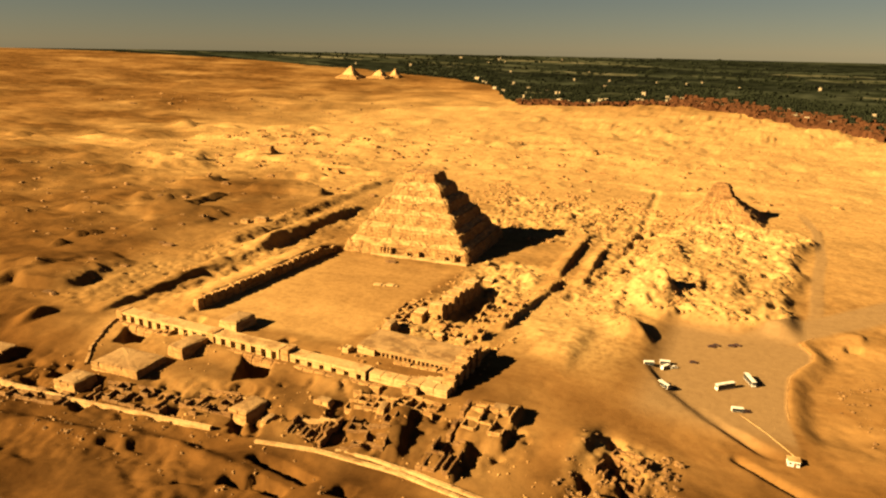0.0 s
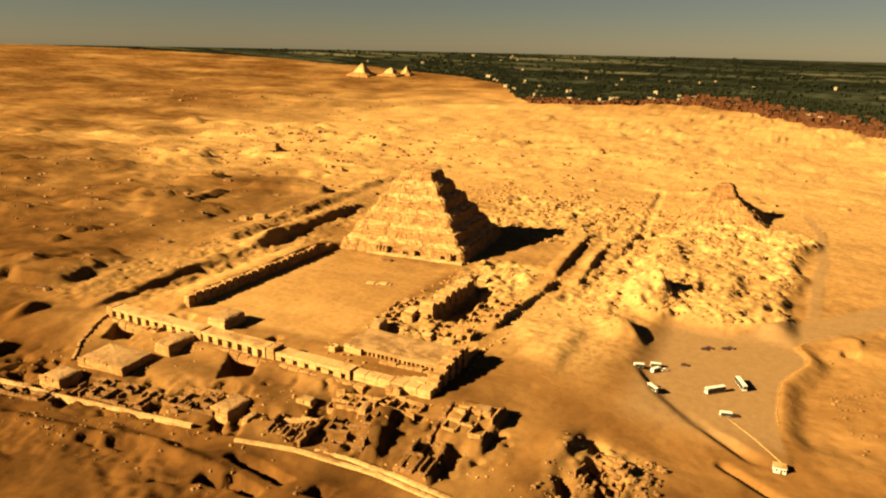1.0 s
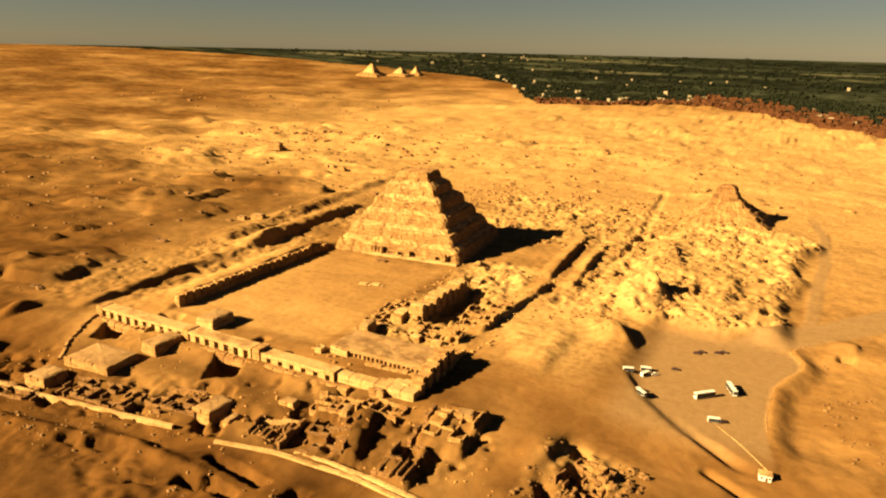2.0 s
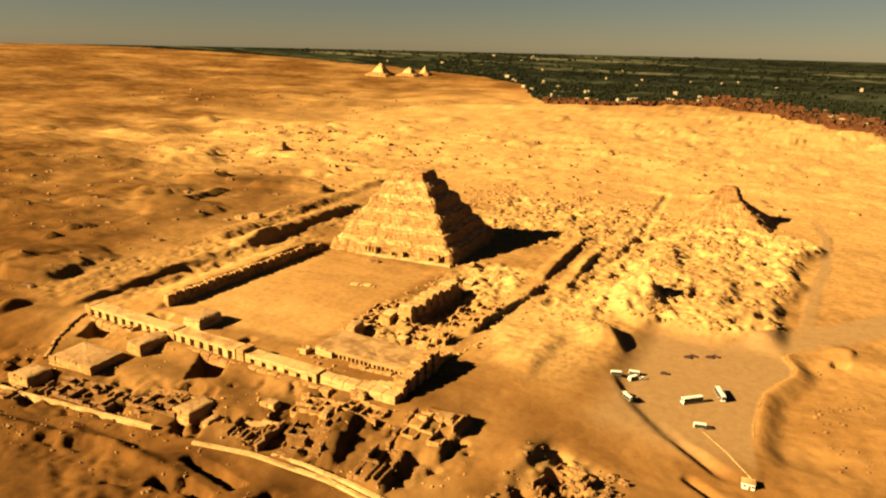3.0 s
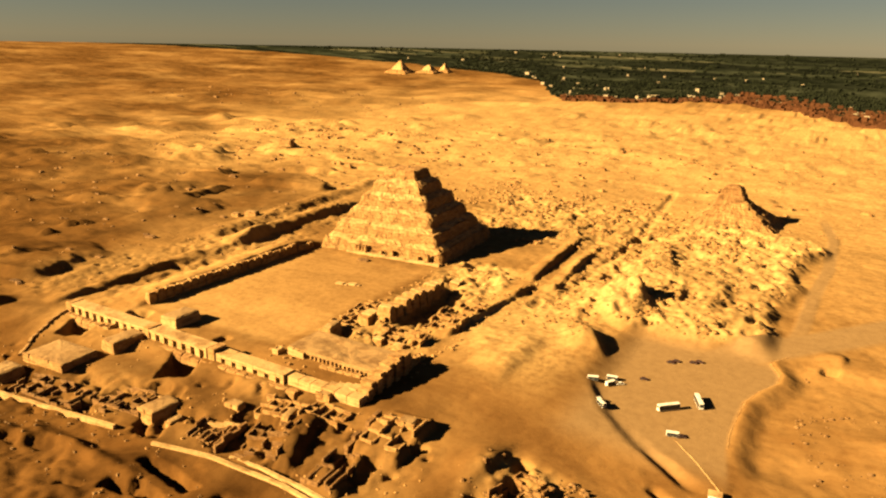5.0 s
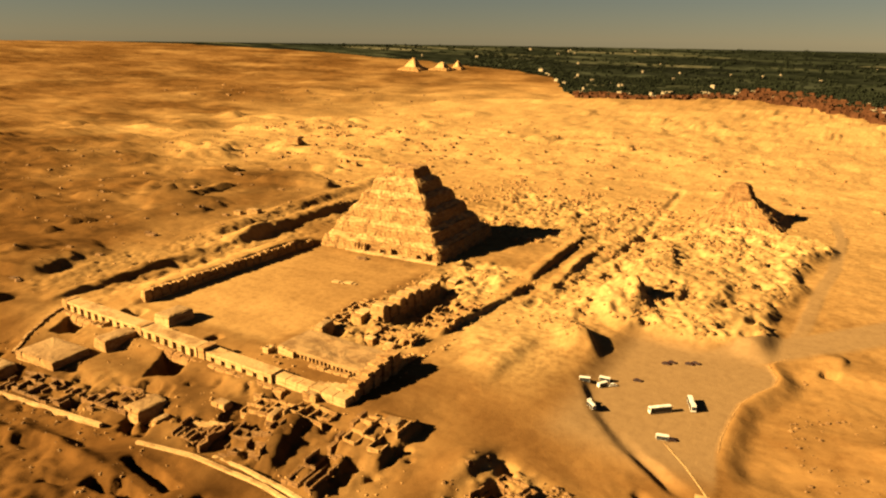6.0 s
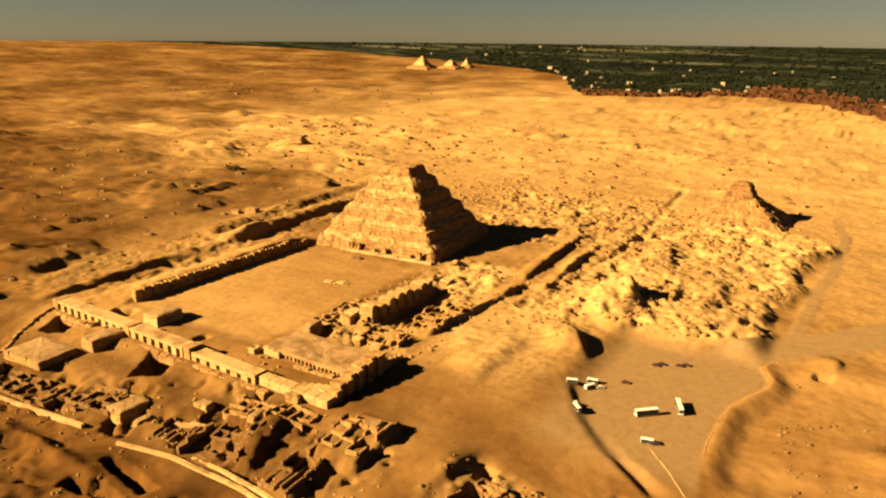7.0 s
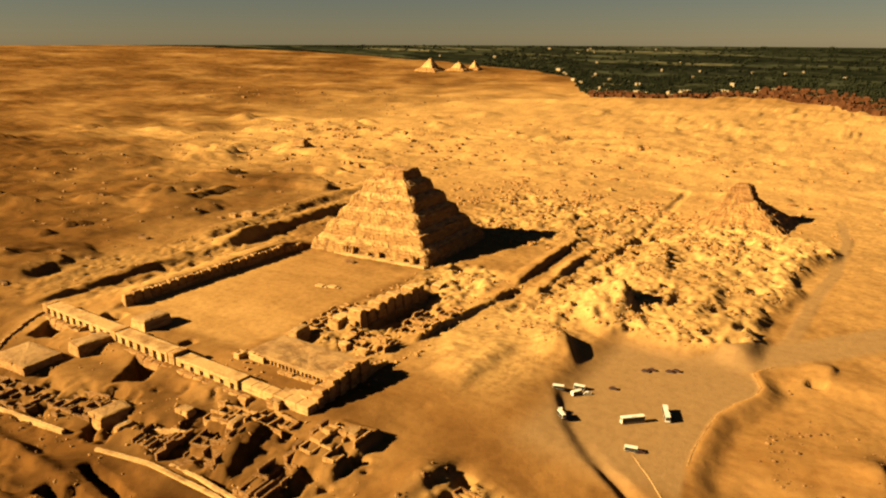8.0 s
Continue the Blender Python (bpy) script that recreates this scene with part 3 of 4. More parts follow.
def entrance_hall():
    thing = empty("entrance_hall", pose(0, 0, 0), "long entrance colonnade with flat roof and dark openings", "hall")
    ob = part("roof", slab(62, 26, 0.8, 0.35, 310, 3.0), ROOF, thing, "flat sand-covered roof slab")
    ob.matrix_local = pose(-42, 32, 5.2)
    ob = part("back_wall", slab(62, 19, 5.0, 0.2, 311, 4.0), STONE, thing)
    ob.matrix_local = pose(-42, 34.2, 0)
    for k in range(19):
        x = -60 + 2.9 * k
        ob = part("pillar", slab(0.9 + 0.6 * (k % 3 == 0), 1.4, 4.0, 0.06, 320 + k, 2.0), STONE, thing)
        ob.matrix_local = pose(x, 20.2, 0)
    for k in range(3):
        ob = part("restored_wall", slab(3.9, 3.0, 5.6 - 0.4 * k, 0.12, 345 + k, 2.0), PALE, thing, "bright restored end wall")
        ob.matrix_local = pose(-70.5 + 3.95 * k, 19, 0)
    ob = part("end_pier", slab(4.5, 6.0, 4.0, 0.35, 350, 2.0), PALE, thing)
    ob.matrix_local = pose(-78.5, 16.5, 0)
    for k in range(7):
        ob = part("front_wall", slab(5.4, 2.4, 2.4 + 0.5 * math.sin(k * 2.1), 0.3, 360 + k, 2.0), STONE, thing)
        ob.matrix_local = pose(-43.5 + 5.43 * k, 15.4 + 0.35 * k, 0)


entrance_hall()


def court_wall():
    """The masonry face between the court and the western massif."""
    thing = empty("wall_west", pose(0, 0, 0), "long low masonry terrace wall in its own shade", "wall", kind="structure")
    for k in range(24):
        y = 30 + 7.0 * k
        ob = part("wall_panel", slab(6.0, 6.96, 7.0 + 0.5 * math.sin(k * 1.3) - (2.5 if k > 20 else 0), 0.6, 380 + k, 2.2, 0.8), STONE, thing)
        ob.matrix_local = pose(-208.4, y, 0.5)


court_wall()


# ---- ruins south of the wall ----
def tomb_block(x, y, w, d, h, turn, seed, label, mat=None):
    thing = empty("mastaba", stand(x, y, turn, -0.8), label, "tomb", "tombs south of the wall" if y < 70 and x > -260 else "tombs on the open desert")
    part("body", slab(w, d, h, 0.5, seed, 2.0, 0.8), mat or STONE, thing)
    ob = part("roof", worn_prism([(w / 2 - 0.9, d / 2 - 0.9, -0.6), (w / 2 - 1.0, d / 2 - 1.0, 0.25), (w * 0.36, d * 0.36, 0.7), (w * 0.15, d * 0.15, 0.9)], 0.35, seed + 5, 2.0), ROOF, thing, "flat roof buried in drifted sand")
    ob.matrix_local = pose(0, 0, h)
    n = max(2, int(w / 5))
    for k in range(n):
        if (k * 5 + seed) % 3:
            ob = part("parapet", slab(w / n - 0.3, 1.2, 0.7 + 0.3 * ((k * 7 + seed) % 3), 0.15, seed + 31 + k, 1.6), mat or STONE, thing)
            ob.matrix_local = pose(-w / 2 + w / n * (k + 0.5), -d / 2 + 0.9, h - 0.6)


TOMBS = [(-73, 58, 7, 15, 6.5, 8), (-163, 17.5, 15, 20, 6.8, 0), (-22, -9, 9, 6, 4, 0), (-185, -49, 34, 24, 4.6, 4), (-168, -20, 13, 22, 4.8, -3), (-197, -75, 16, 16, 6.5, 4), (-93, -54, 13, 18, 5.5, -4), (-79, -56, 5, 10, 4.5, -4),
         (-274, -70, 24, 12, 5.0, 6), (-60, -34, 10, 7, 2.5, 0), (-27, -30, 5, 11, 3.5, 8), (30, -12, 10, 8, 3.0, 5)]
TOMBS += [(-613, 598, 22, 14, 9.0, 12), (-585, 640, 14, 9, 5.0, 12), (-330, 243, 14, 9, 5.0, 10), (-345, 236, 9, 7, 4.0, 10)]
for k, row in enumerate(TOMBS):
    tomb_block(*row, 400 + 17 * k, mat=PALE if k == 1 else STONE, label= "flat-topped weathered stone tomb with broken parapet" if row[2] > 12 else "small broken stone tomb block")


def room_cluster(x, y, nx, ny, cell, turn, tall, seed, label, mat, deep=0.0):
    """Low walls of roofless rooms: each run of wall is a part."""
    thing = empty("room_ruin", stand(x, y, turn, -0.3), label, "ruin", "roofless rooms")
    rng = random.Random(seed)
    m = pose(x, y, 0, 0, 0, turn)
    base = ground_at(x, y) - 0.3

    def run(cx, cy, lx, ly):
        if rng.random() < 0.24:
            return
        p = m @ Vector((cx, cy, 0))
        ob = part("wall", slab(lx, ly, tall * rng.uniform(0.6, 1.6), 0.22, rng.randrange(9999), 1.8), mat, thing)
        ob.matrix_local = pose(cx, cy, ground_at(p.x, p.y) - base - 0.2)
    deep = deep or cell
    for i in range(nx + 1):
        for j in range(ny):
            run((i - nx / 2) * cell, (j + 0.5 - ny / 2) * deep, 0.9, deep * 0.96)
    for j in range(ny + 1):
        for i in range(nx):
            run((i + 0.5 - nx / 2) * cell, (j - ny / 2) * deep, cell * 0.96, 0.9)


room_cluster(-158, -71, 9, 3, 5.2, 8, 1.9, 11, "grid of roofless mud-brick rooms", MUD)
room_cluster(-112, -56, 5, 3, 5.5, 6, 1.7, 12, "low broken mud-brick chambers", MUD)
room_cluster(-55, -54.5, 7, 2, 2.6, 10, 1.3, 13, "narrow striped mud-brick magazines", MUD, 6.5)
room_cluster(-25, -47, 4, 4, 5.6, 12, 1.5, 14, "half-buried mud-brick chambers on a mound", MUD)
room_cluster(16, -51, 5, 2, 3.2, 3, 1.5, 15, "row of narrow parallel brick magazines", MUD, 11.0)
room_cluster(27, -19, 3, 4, 6.6, 2, 1.5, 16, "roofless stone chambers beside the trench", STONE)
room_cluster(-12, -20, 4, 2, 5.4, 0, 1.6, 17, "low stone chambers below the wall", STONE)
room_cluster(-36, -26, 5, 2, 5.2, 8, 1.9, 27, "low stone foundations below the wall", STONE)
room_cluster(-122, -66, 5, 2, 4.6, 8, 1.8, 28, "low broken mud-brick chambers", MUD)
room_cluster(-205, -92, 8, 2, 5.4, 8, 1.8, 18, "low foundations of mud-brick rooms", MUD)
room_cluster(-255, -98, 8, 2, 6.0, 8, 1.6, 19, "low foundations of mud-brick rooms", MUD)
room_cluster(93, -22, 4, 5, 4.4, -14, 2.6, 20, "broken rooms on a dark outcrop", MUD)
room_cluster(122, -38, 4, 2, 4.6, 6, 2.0, 21, "broken rooms on a dark outcrop", MUD)
room_cluster(-185, -12, 6, 1, 5.0, 4, 1.6, 22, "low stone foundations under the wall", STONE)
room_cluster(-62, 118, 3, 12, 5.2, 2, 2.6, 23, "ruined stone chambers along the court", STONE)
room_cluster(-78, 92, 3, 9, 5.0, 4, 1.6, 24, "low stone foundations along the court", STONE)
room_cluster(-30, 72, 6, 3, 5.4, 4, 2.4, 25, "broken stone chambers behind the hall", STONE)
room_cluster(-20, 120, 4, 8, 6.0, 4, 1.8, 26, "scattered foundations of stone rooms", STONE)


def wall_run(name, label, pts, w, tall, mat, seed, kind="", step=5.5, level=False):
    """A free-standing wall along a line, in lengths."""
    thing = empty(name, pose(pts[0][0], pts[0][1], ground_at(*pts[0])), label, "wall", kind=kind)
    n = 0
    for (x0, y0), (x1, y1) in zip(pts, pts[1:]):
        length = math.hypot(x1 - x0, y1 - y0)
        m = max(1, round(length / step))
        for k in range(m):
            t = (k + 0.5) / m
            x, y = x0 + (x1 - x0) * t, y0 + (y1 - y0) * t
            ob = part("wall_block", slab(length / m * 0.985, w, tall * (0.95 + 0.1 * ((n * 37) % 10) / 10), 0.06, seed + n, 2.0), mat, thing)
            z = ground_at(x0, y0) * (1 - t) + ground_at(x1, y1) * t if level else ground_at(x, y)
            ob.matrix_local = pose(x - pts[0][0], y - pts[0][1], z - ground_at(*pts[0]) - 0.1, 0, 0, math.degrees(math.atan2(y1 - y0, x1 - x0)))
            n += 1


wall_run("causeway_wall", "pale stone wall along the buried causeway", [(-260, -95), (-181, -86.5), (-99, -75.5)], 1.8, 2.3, PALE, 600, level=True)
wall_run("causeway_wall", "pale stone wall along the buried causeway", [(-72, -75), (-41, -68), (1, -66.5), (45, -71), (80, -76)], 1.7, 1.6, PALE, 650, level=True)
wall_run("causeway_wall", "pale stone wall along the buried causeway", [(-34, -62.5), (-13, -62.5), (12, -64), (45, -67), (80, -72)], 1.5, 1.4, PALE, 700, level=True)
wall_run("ruin_wall", "broken mud-brick wall standing alone", [(-43, -63.5), (-43, -43)], 1.6, 4.6, MUD, 740)
wall_run("ruin_wall", "broken mud-brick wall standing alone", [(13, -37), (12, -9)], 2.2, 4.0, MUD, 750)
wall_run("ruin_wall", "pale stone wall of a roofless court", [(-63, -51), (-43, -45)], 1.4, 2.2, PALE, 760)
wall_run("curved_wall", "curving low rubble wall", [(-243, 0), (-240, -12), (-235, -24), (-225, -43), (-208, -60)], 1.6, 1.4, STONE, 770)
wall_run("ruin_wall", "low rubble wall beside a sunken court", [(-106, -46), (-92, -47)], 1.8, 2.5, STONE, 780)
wall_run("kerb", "pale low kerb round the car park", [(160, 61), (158.6, 75), (159, 88), (159.4, 101), (160.5, 114), (165, 129), (172, 143), (173, 155), (166, 170), (175, 184)], 0.6, 0.35, STONE, 800, "structure", 4.0)
wall_run("kerb", "pale low kerb beside the track", [(137, 56), (150, 42), (163, 25)], 0.6, 0.3, PALE, 850, "structure", 4.0)

# ---- chapels east of the court ----
CHAPELS = [(-56, 92, 11, 8, 10.5), (-56, 101, 11, 8.6, 8.5), (-55.5, 110.5, 11, 9, 10.8), (-56, 120, 11, 8.6, 9.0), (-56, 129.5, 11, 8.6, 11.0), (-56.5, 139, 11, 8.6, 8.8), (-57, 148.5, 11, 9, 10.0),
           (-58, 158, 11, 8, 8.0), (-66, 88, 9, 19, 5.0), (-54, 180, 9, 12, 6.0), (-40, 62, 8, 8, 4.0), (-24, 60, 8, 7, 3.5)]
for k, (x, y, w, d, h) in enumerate(CHAPELS):
    thing = empty("chapel", stand(x, y, 3, -1.0), "dummy chapel of weathered limestone blocks", "chapel", "chapels beside the court")
    part("body", slab(w, d, h, 0.7, 430 + k, 1.8, 0.8), STONE, thing)
    ob = part("cornice", worn_prism([(w * 0.5 - 0.4, d * 0.3, 0), (w * 0.42, d * 0.24, 1.2)], 0.3, 460 + k, 2.0), PALE, thing, "pale broken cornice")
    ob.matrix_local = pose(0, 0, h - 0.4)

# the pair of low altars in the court and stones on its north side
for x, y in ((-126, 131.5), (-117, 135)):
    thing = empty("court_altar", stand(x, y, 8, -0.5), "low pale stone altar on the open court", "altar", "altars in the court")
    part("slab", worn_prism([(3.4, 2.2, -0.6), (3.2, 2.0, 1.6)], 0.1, 480, 1.5), PALE, thing)
    ob = part("step", worn_prism([(1.6, 1.6, -0.6), (1.5, 1.5, 1.0)], 0.1, 481, 1.5), PALE, thing)
    ob.matrix_local = pose(4.6, 0, 0)
thing = empty("fallen_blocks", stand(-146, 187, 0, -0.5), "dark heap of fallen blocks at the pyramid foot", "rubble heap")
part("heap", worn_prism([(6, 3, -1), (5, 2.2, 1.6), (2.5, 1, 2.6)], 0.9, 490, 1.5), ROCK, thing)

# ---- vehicles and the gatehouse ----
def block(bm, x0, x1, y0, y1, z0, z1, bevel=0.0, inset=0.0):
    vs = [bm.verts.new((x * (1 - inset * (z == z1)), y * (1 - inset * (z == z1)), z)) for z in (z0, z1) for y in (y0, y1) for x in (x0, x1)]
    fs = [bm.faces.new([vs[i] for i in f]) for f in ((0, 2, 3, 1), (4, 5, 7, 6), (0, 1, 5, 4), (2, 6, 7, 3), (0, 4, 6, 2), (1, 3, 7, 5))]
    if bevel:
        bmesh.ops.bevel(bm, geom=list({e for f in fs for e in f.edges}), offset=bevel, segments=2, affect="EDGES")
    return bm


def wheels(thing, half, track, radius):
    for x in (-half, half):
        for y in (-track, track):
            bm = bmesh.new()
            bmesh.ops.create_cone(bm, cap_ends=True, segments=14, radius1=radius, radius2=radius, depth=0.3, matrix=pose(0, 0, 0, 90, 0, 0))
            wheel = part("wheel", bm, TYRE, thing)
            wheel.matrix_local = pose(x, y, radius)
            bm = bmesh.new()
            bmesh.ops.create_cone(bm, cap_ends=True, segments=12, radius1=radius * 0.55, radius2=radius * 0.5, depth=0.34, matrix=pose(0, 0, 0, 90, 0, 0))
            part("rim", bm, STEEL, wheel, "steel wheel rim")


def tour_bus(x, y, turn):
    thing = empty("tour_bus", stand(x, y, turn), "white tour bus parked on packed sand", "bus", "buses in the car park")
    part("body", block(bmesh.new(), -6, 6, -1.25, 1.25, 0.4, 3.7, 0.14), WHITE, thing)
    for side in (-1, 1):
        # window glass enlarged over most of the side, standing in for its shade
        bm = block(bmesh.new(), -5.85, 5.85, -0.02, 0.02, 0.8, 3.5)
        part("dark_side_band", bm, GLASS, thing, "dark tinted windows, enlarged to blacken the shaded side").matrix_local = pose(0, side * 1.26, 0)
    part("windscreen", block(bmesh.new(), -0.02, 0.02, -1.05, 1.05, 1.4, 3.3), GLASS, thing).matrix_local = pose(6.01, 0, 0)
    part("rear_window", block(bmesh.new(), -0.02, 0.02, -0.9, 0.9, 2.0, 3.2), GLASS, thing).matrix_local = pose(-6.01, 0, 0)
    part("roof_unit", block(bmesh.new(), -1.4, 1.4, -0.8, 0.8, 3.69, 3.9, 0.05), WHITE, thing, "roof air conditioner")
    wheels(thing, 3.9, 1.12, 0.48)


def car(x, y, turn, paint, label, name="car", long=4.6, tall=1.5):
    thing = empty(name, stand(x, y, turn), label, name, "cars in the car park")
    h = long / 2
    part("body", block(bmesh.new(), -h, h, -0.9, 0.9, 0.35, tall * 0.62, 0.12), paint, thing)
    part("cabin", block(bmesh.new(), -h * 0.62, h * 0.42, -0.82, 0.82, tall * 0.6, tall, 0.06, 0.12), GLASS, thing, "dark windows")
    part("roof", block(bmesh.new(), -h * 0.54, h * 0.36, -0.72, 0.72, tall - 0.02, tall + 0.06, 0.02), paint, thing)
    wheels(thing, h * 0.62, 0.8, 0.33)


def van(x, y, turn):
    thing = empty("van", stand(x, y, turn), "white minibus parked on packed sand", "van", "cars in the car park")
    part("body", block(bmesh.new(), -3, 3, -1.05, 1.05, 0.35, 2.6, 0.16), WHITE, thing)
    for side in (-1, 1):
        # glass spread over nearly the whole side to make it dark
        part("dark_side_band", block(bmesh.new(), -2.8, 2.8, -0.02, 0.02, 0.6, 2.35), GLASS, thing).matrix_local = pose(0, side * 1.06, 0)
    part("windscreen", block(bmesh.new(), -0.02, 0.02, -0.85, 0.85, 1.45, 2.3), GLASS, thing).matrix_local = pose(3.01, 0, 0)
    wheels(thing, 1.9, 0.95, 0.38)


for row in ((127.5, 83, 44), (139.6, 97.5, -66)):
    tour_bus(*row)
for row in ((84.5, 90.5, 20), (93.5, 93.5, 60), (92.5, 100, 10), (97.5, 66, -40), (135.5, 58.5, 15)):
    van(*row)
for x, y, turn, paint, label in ((107.5, 110, 15, DARKCAR, "dark red car parked on packed sand"), (115, 140, 10, DARKCAR, "dark red car parked beside another"), (117.5, 143.4, 15, DARKCAR, "dark red car parked beside another"),
                                 (126.5, 147, 10, DARKCAR, "dark red car parked beside another"), (129.5, 150, 5, DARKCAR, "dark red car parked beside another"), (139.5, 59.6, 30, DARKCAR, "dark red car parked by the kerb"),
                                 (95, 71, -50, WHITE, "white car parked by the scarp"), (98, 97, 40, WHITE, "white car parked beside minibuses")):
    car(x, y, turn, paint, label)


def gatehouse():
    thing = empty("gatehouse", stand(162, 20, 8, -0.2), "small white flat-roofed gatehouse beside the track", "hut")
    part("walls", block(bmesh.new(), -2.6, 2.6, -2.0, 2.0, -1, 2.9, 0.08), WHITE, thing)
    part("roof", block(bmesh.new(), -2.9, 2.9, -2.3, 2.3, 2.88, 3.15, 0.05), PALE, thing)
    part("door", block(bmesh.new(), -0.5, 0.5, -0.04, 0.04, 0, 2.1), MUD, thing).matrix_local = pose(0.5, -2.02, 0)
    for x in (-1.5, 1.8):
        part("window", block(bmesh.new(), -0.5, 0.5, -0.03, 0.03, 1.1, 2.1), GLASS, thing).matrix_local = pose(x, -2.02, 0)


gatehouse()


# ---- what nobody could count: boulders, far ruins, houses and groves ----
def joined(name, label, category, verts, faces, material):
    me = bpy.data.meshes.new(name)
    me.from_pydata(verts, [], faces)
    me.materials.append(material)
    return tagged(new(name, me), label, category, kind="stuff")


def scatter_rocks(name, label, spots, material, seed):
    rng, verts, faces = random.Random(seed), [], []
    levels = [ground_at(s[0], s[1]) for s in spots]
    for (x, y, size), z in zip(spots, levels):
        n, b = rng.choice((5, 6, 7)), len(verts)
        squash, turn = rng.uniform(0.5, 1.0), rng.uniform(0, 6.28)
        for ring, (rad, up) in enumerate(((1.1, -0.5), (1.0, 0.25), (0.55, 0.75))):
            for k in range(n):
                a, q = turn + k * 6.2832 / n, size * rad * rng.uniform(0.7, 1.2)
                verts.append((x + q * math.cos(a), y + q * squash * math.sin(a), z + up * size * rng.uniform(0.8, 1.2)))
        for ring in (0, 1):
            for k in range(n):
                i, j = b + ring * n + k, b + ring * n + (k + 1) % n
                faces.append((i, j, j + n, i + n))
        faces.append(tuple(b + 2 * n + k for k in range(n)))
    return joined(name, label, "rubble", verts, faces, material)


rng = random.Random(4)


def patch(x, y):
    """How thickly stones lie at a place: uneven, in drifts."""
    return max(0.0, min(1.0, 0.35 + 1.4 * noise.noise((x * 0.03, y * 0.03, 2.0)) + 0.8 * noise.noise((x * 0.11, y * 0.11, 5.0))))


def spread(n, cx, cy, w, d, lo, hi, avoid=()):
    out = []
    while len(out) < n:
        x, y = cx + rng.uniform(-0.5, 0.5) * w, cy + rng.uniform(-0.5, 0.5) * d
        if not any(a < x < b and c < y < e for a, b, c, e in avoid) and rng.random() < patch(x, y):
            out.append((x, y, lo + (hi - lo) * rng.random() ** 3))
    return out


def on_rubble(spots):
    masks = terrain(np.array([s[0] for s in spots]), np.array([s[1] for s in spots]))[1]
    return [s for s, m in zip(spots, masks) if m > 0.6]


COURT = (-206, -84, 24, 195)
scatter_rocks("boulders", "tumbled blocks and boulders over the rubble plateau", on_rubble(spread(3400, 100, 318, 190, 380, 0.3, 1.6)), RUBBLE, 1)
scatter_rocks("fallen_stones", "fallen stones among the ruined chambers", spread(700, -42, 110, 95, 210, 0.4, 1.6, (COURT,)) + spread(420, -70, -45, 330, 75, 0.3, 1.1), STONE, 2)
scatter_rocks("debris", "loose stone debris beyond the great pyramid", spread(1500, -60, 430, 350, 240, 0.6, 3.4), RUBBLE, 3)
scatter_rocks("debris", "loose stone debris along the western banks", spread(260, -285, 200, 130, 420, 0.4, 1.4), RUBBLE, 4)
scatter_rocks("debris", "dark stones on the near slope", spread(260, -150, -98, 260, 40, 0.4, 1.4) + spread(160, 92, -26, 50, 46, 0.5, 1.8) + spread(120, 215, 110, 60, 120, 0.4, 1.5), ROCK, 5)


def low_ruins(name, label, spots, seed, material):
    """Low ruined mounds and walls, seen only from afar."""
    rng, verts, faces = random.Random(seed), [], []
    levels = [ground_at(s[0], s[1]) for s in spots]
    for (x, y, size), z in zip(spots, levels):
        b, a = len(verts), rng.uniform(-0.5, 0.5)
        w, d, h = size * rng.uniform(0.5, 1.3), size * rng.uniform(0.3, 0.8), size * rng.uniform(0.3, 0.6)
        for up, k in ((-2, 1.15), (h * 0.7, 0.85), (h, 0.5)):
            for sx, sy in ((-1, -1), (0.1, -1.1), (1, -1), (1.1, 0), (1, 1), (-0.2, 1.1), (-1, 1), (-1.1, 0.2)):
                px, py = sx * w * k * rng.uniform(0.8, 1.15), sy * d * k * rng.uniform(0.8, 1.15)
                verts.append((x + px * math.cos(a) - py * math.sin(a), y + px * math.sin(a) + py * math.cos(a), z + up * rng.uniform(0.85, 1.15)))
        for ring in (0, 1):
            for k in range(8):
                i, j = b + ring * 8 + k, b + ring * 8 + (k + 1) % 8
                faces.append((i, j, j + 8, i + 8))
        faces.append(tuple(b + 16 + k for k in range(8)))
    return joined(name, label, "ruins", verts, faces, material)


low_ruins("far_ruins", "low tomb ruins scattered over the far desert plateau", spread(300, -330, 850, 1100, 620, 1.5, 7) + spread(110, -650, 780, 330, 120, 2.5, 9), 6, RUBBLE)
low_ruins("far_ruins", "tumbled ruins and shafts beyond the pyramids", spread(460, -300, 680, 900, 420, 1.6, 7.0, ((-215, -78, 190, 330),)), 17, RUBBLE)
low_ruins("far_ruins", "low tomb ruins and banks on the western desert", spread(620, -520, 380, 760, 800, 0.8, 4.5, ((-300, 260, -200, 900),)) + spread(80, -1300, 1350, 1000, 500, 3, 9), 7, ROCK)


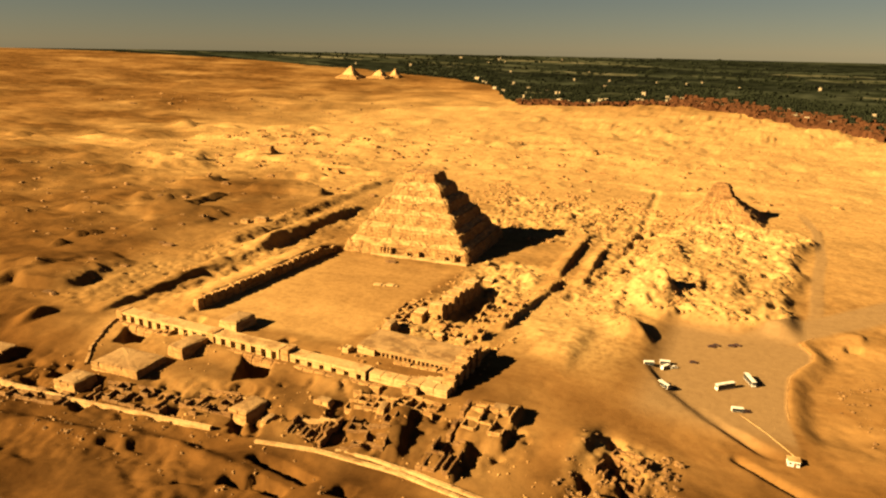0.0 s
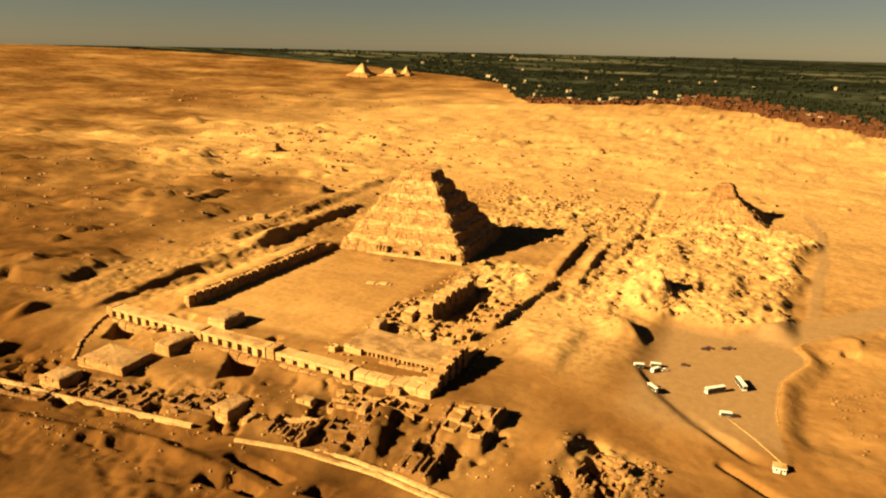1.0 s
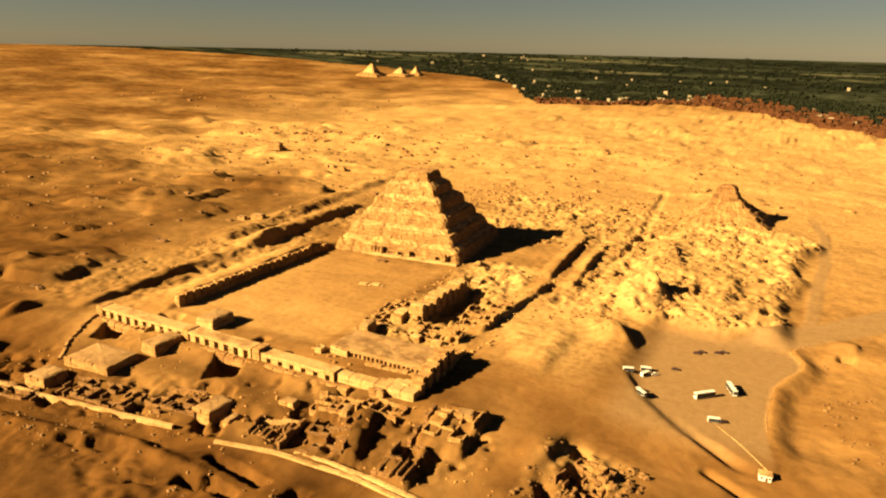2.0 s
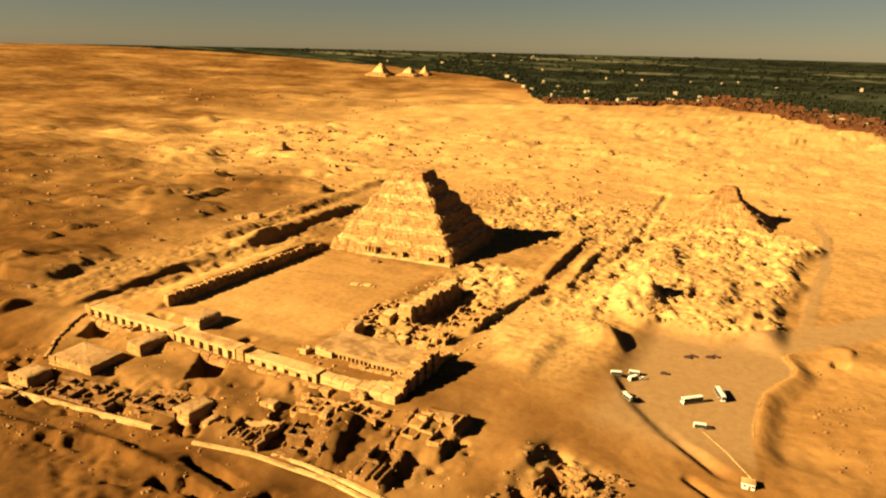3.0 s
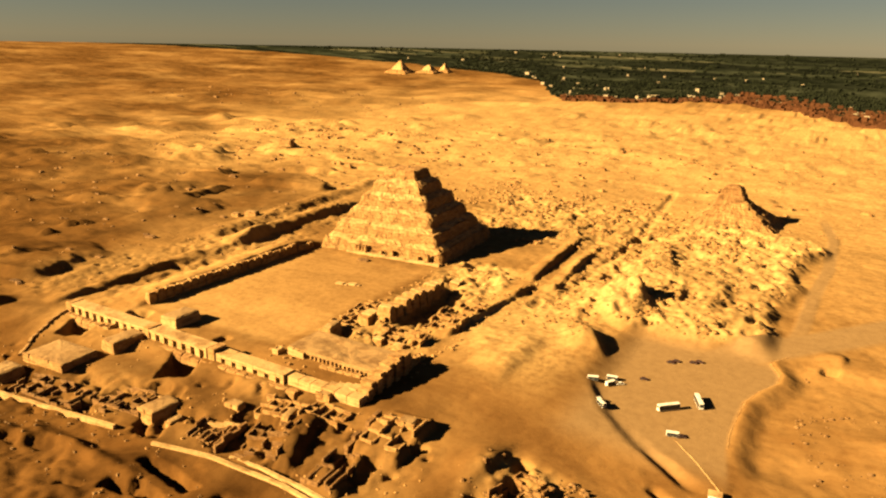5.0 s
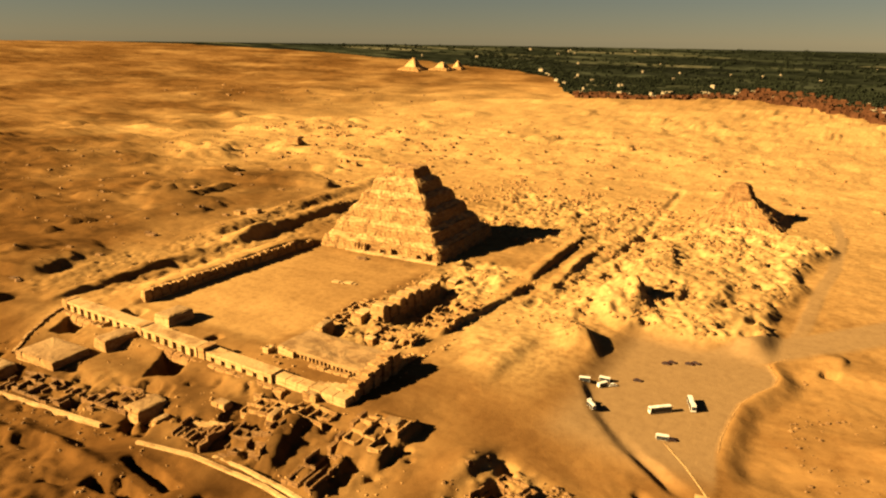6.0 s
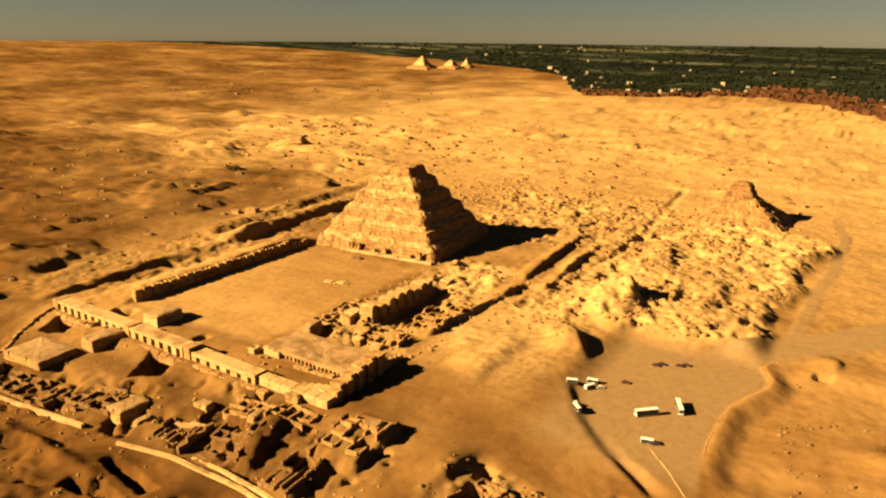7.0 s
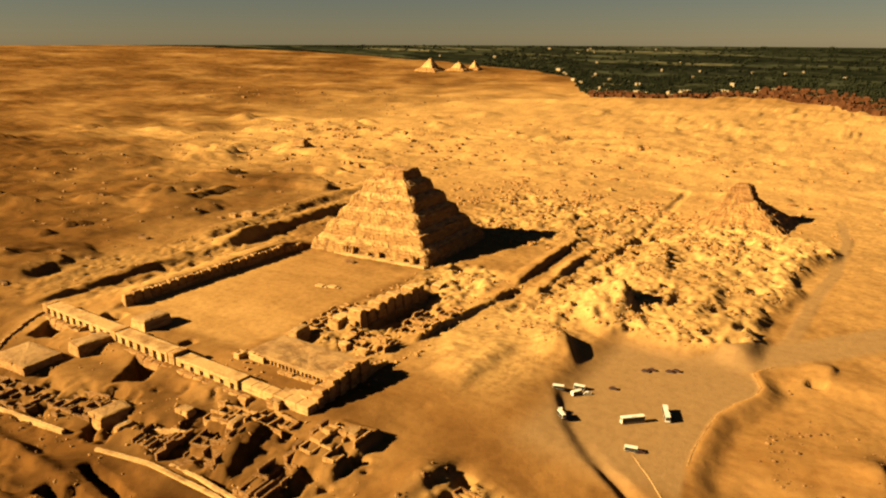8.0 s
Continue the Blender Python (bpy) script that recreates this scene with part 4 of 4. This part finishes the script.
def town(name, label, spots, seed, material):
    rng, verts, faces = random.Random(seed), [], []
    levels = [ground_at(s[0], s[1]) for s in spots]
    for (x, y, size), z in zip(spots, levels):
        b, a = len(verts), rng.uniform(-0.4, 0.4)
        w, d, h = size * rng.uniform(0.6, 1.4), size * rng.uniform(0.6, 1.2), rng.choice((3.5, 6.5, 6.5, 9.5, 12))
        for grow, up in ((1, -6), (1, h), (0.9, h), (0.9, h - 0.8)):
            for sx, sy in ((-1, -1), (1, -1), (1, 1), (-1, 1)):
                px, py = sx * w / 2 * grow, sy * d / 2 * grow
                verts.append((x + px * math.cos(a) - py * math.sin(a), y + px * math.sin(a) + py * math.cos(a), z + up))
        for ring in (0, 1, 2):
            for k in range(4):
                i, j = b + ring * 4 + k, b + ring * 4 + (k + 1) % 4
                faces.append((i, j, j + 4, i + 4))
        faces.append((b + 12, b + 13, b + 14, b + 15))
    return joined(name, label, "houses", verts, faces, material)


def valley_spots(n, bear_lo, bear_hi, in_lo, in_hi, lo, hi, power=1.0):
    out = []
    for _ in range(n):
        bearing = rng.uniform(bear_lo, bear_hi)
        reach = float(np.interp(bearing, VALLEY_BEARING, VALLEY_REACH)) + in_lo + (in_hi - in_lo) * rng.random() ** power
        if reach < 4700:
            out.append((180 - reach * math.sin(radians(bearing)), -260 + reach * math.cos(radians(bearing)), rng.uniform(lo, hi)))
    return out


HOUSE = plain_material("plastered_and_brick_houses", (0.062, 0.027, 0.014), 0.95, 0.0, 0.6, 0.03, 0.0)
PLASTER = plain_material("pale_plaster", (0.17, 0.14, 0.10), 0.95, 0.0, 0.25, 0.03, 0.0)
town("village_houses", "crowded red-brick village houses at the desert edge", valley_spots(1500, -12, 9, -90, 260, 7, 14, 1.6) + valley_spots(260, 9, 21, -40, 60, 8, 16), 8, HOUSE)
town("village_houses", "pale plastered houses and sheds among green fields", valley_spots(70, -10, 24, 0, 220, 8, 18) + valley_spots(34, -8, 34, 250, 2300, 6, 13, 1.3), 9, PLASTER)


def groves(name, label, spots, seed, material):
    """Crowns of palms and trees: each a clump of leafy tufts on a trunk."""
    rng, verts, faces = random.Random(seed), [], []
    levels = [ground_at(s[0], s[1]) for s in spots]
    for (x, y, size), z in zip(spots, levels):
        for _ in range(5):
            b = len(verts)
            cx, cy, cz, q = x + rng.gauss(0, size * 0.6), y + rng.gauss(0, size * 0.6), z + size * rng.uniform(0.4, 0.9), size * rng.uniform(0.3, 0.6)
            verts.extend([(cx, cy, cz + q), (cx + q, cy, cz), (cx, cy + q, cz), (cx - q, cy, cz), (cx, cy - q, cz), (cx, cy, z - 4)])
            for k in range(4):
                faces.append((b, b + 1 + k, b + 1 + (k + 1) % 4))
                faces.append((b + 5, b + 1 + (k + 1) % 4, b + 1 + k))
    return joined(name, label, "trees", verts, faces, material)


groves("palm_groves", "dark green palm groves in the valley", valley_spots(2600, -12, 30, 20, 800, 4, 8, 1.3) + valley_spots(1200, -12, 44, 500, 2400, 5, 10), 10, LEAF)
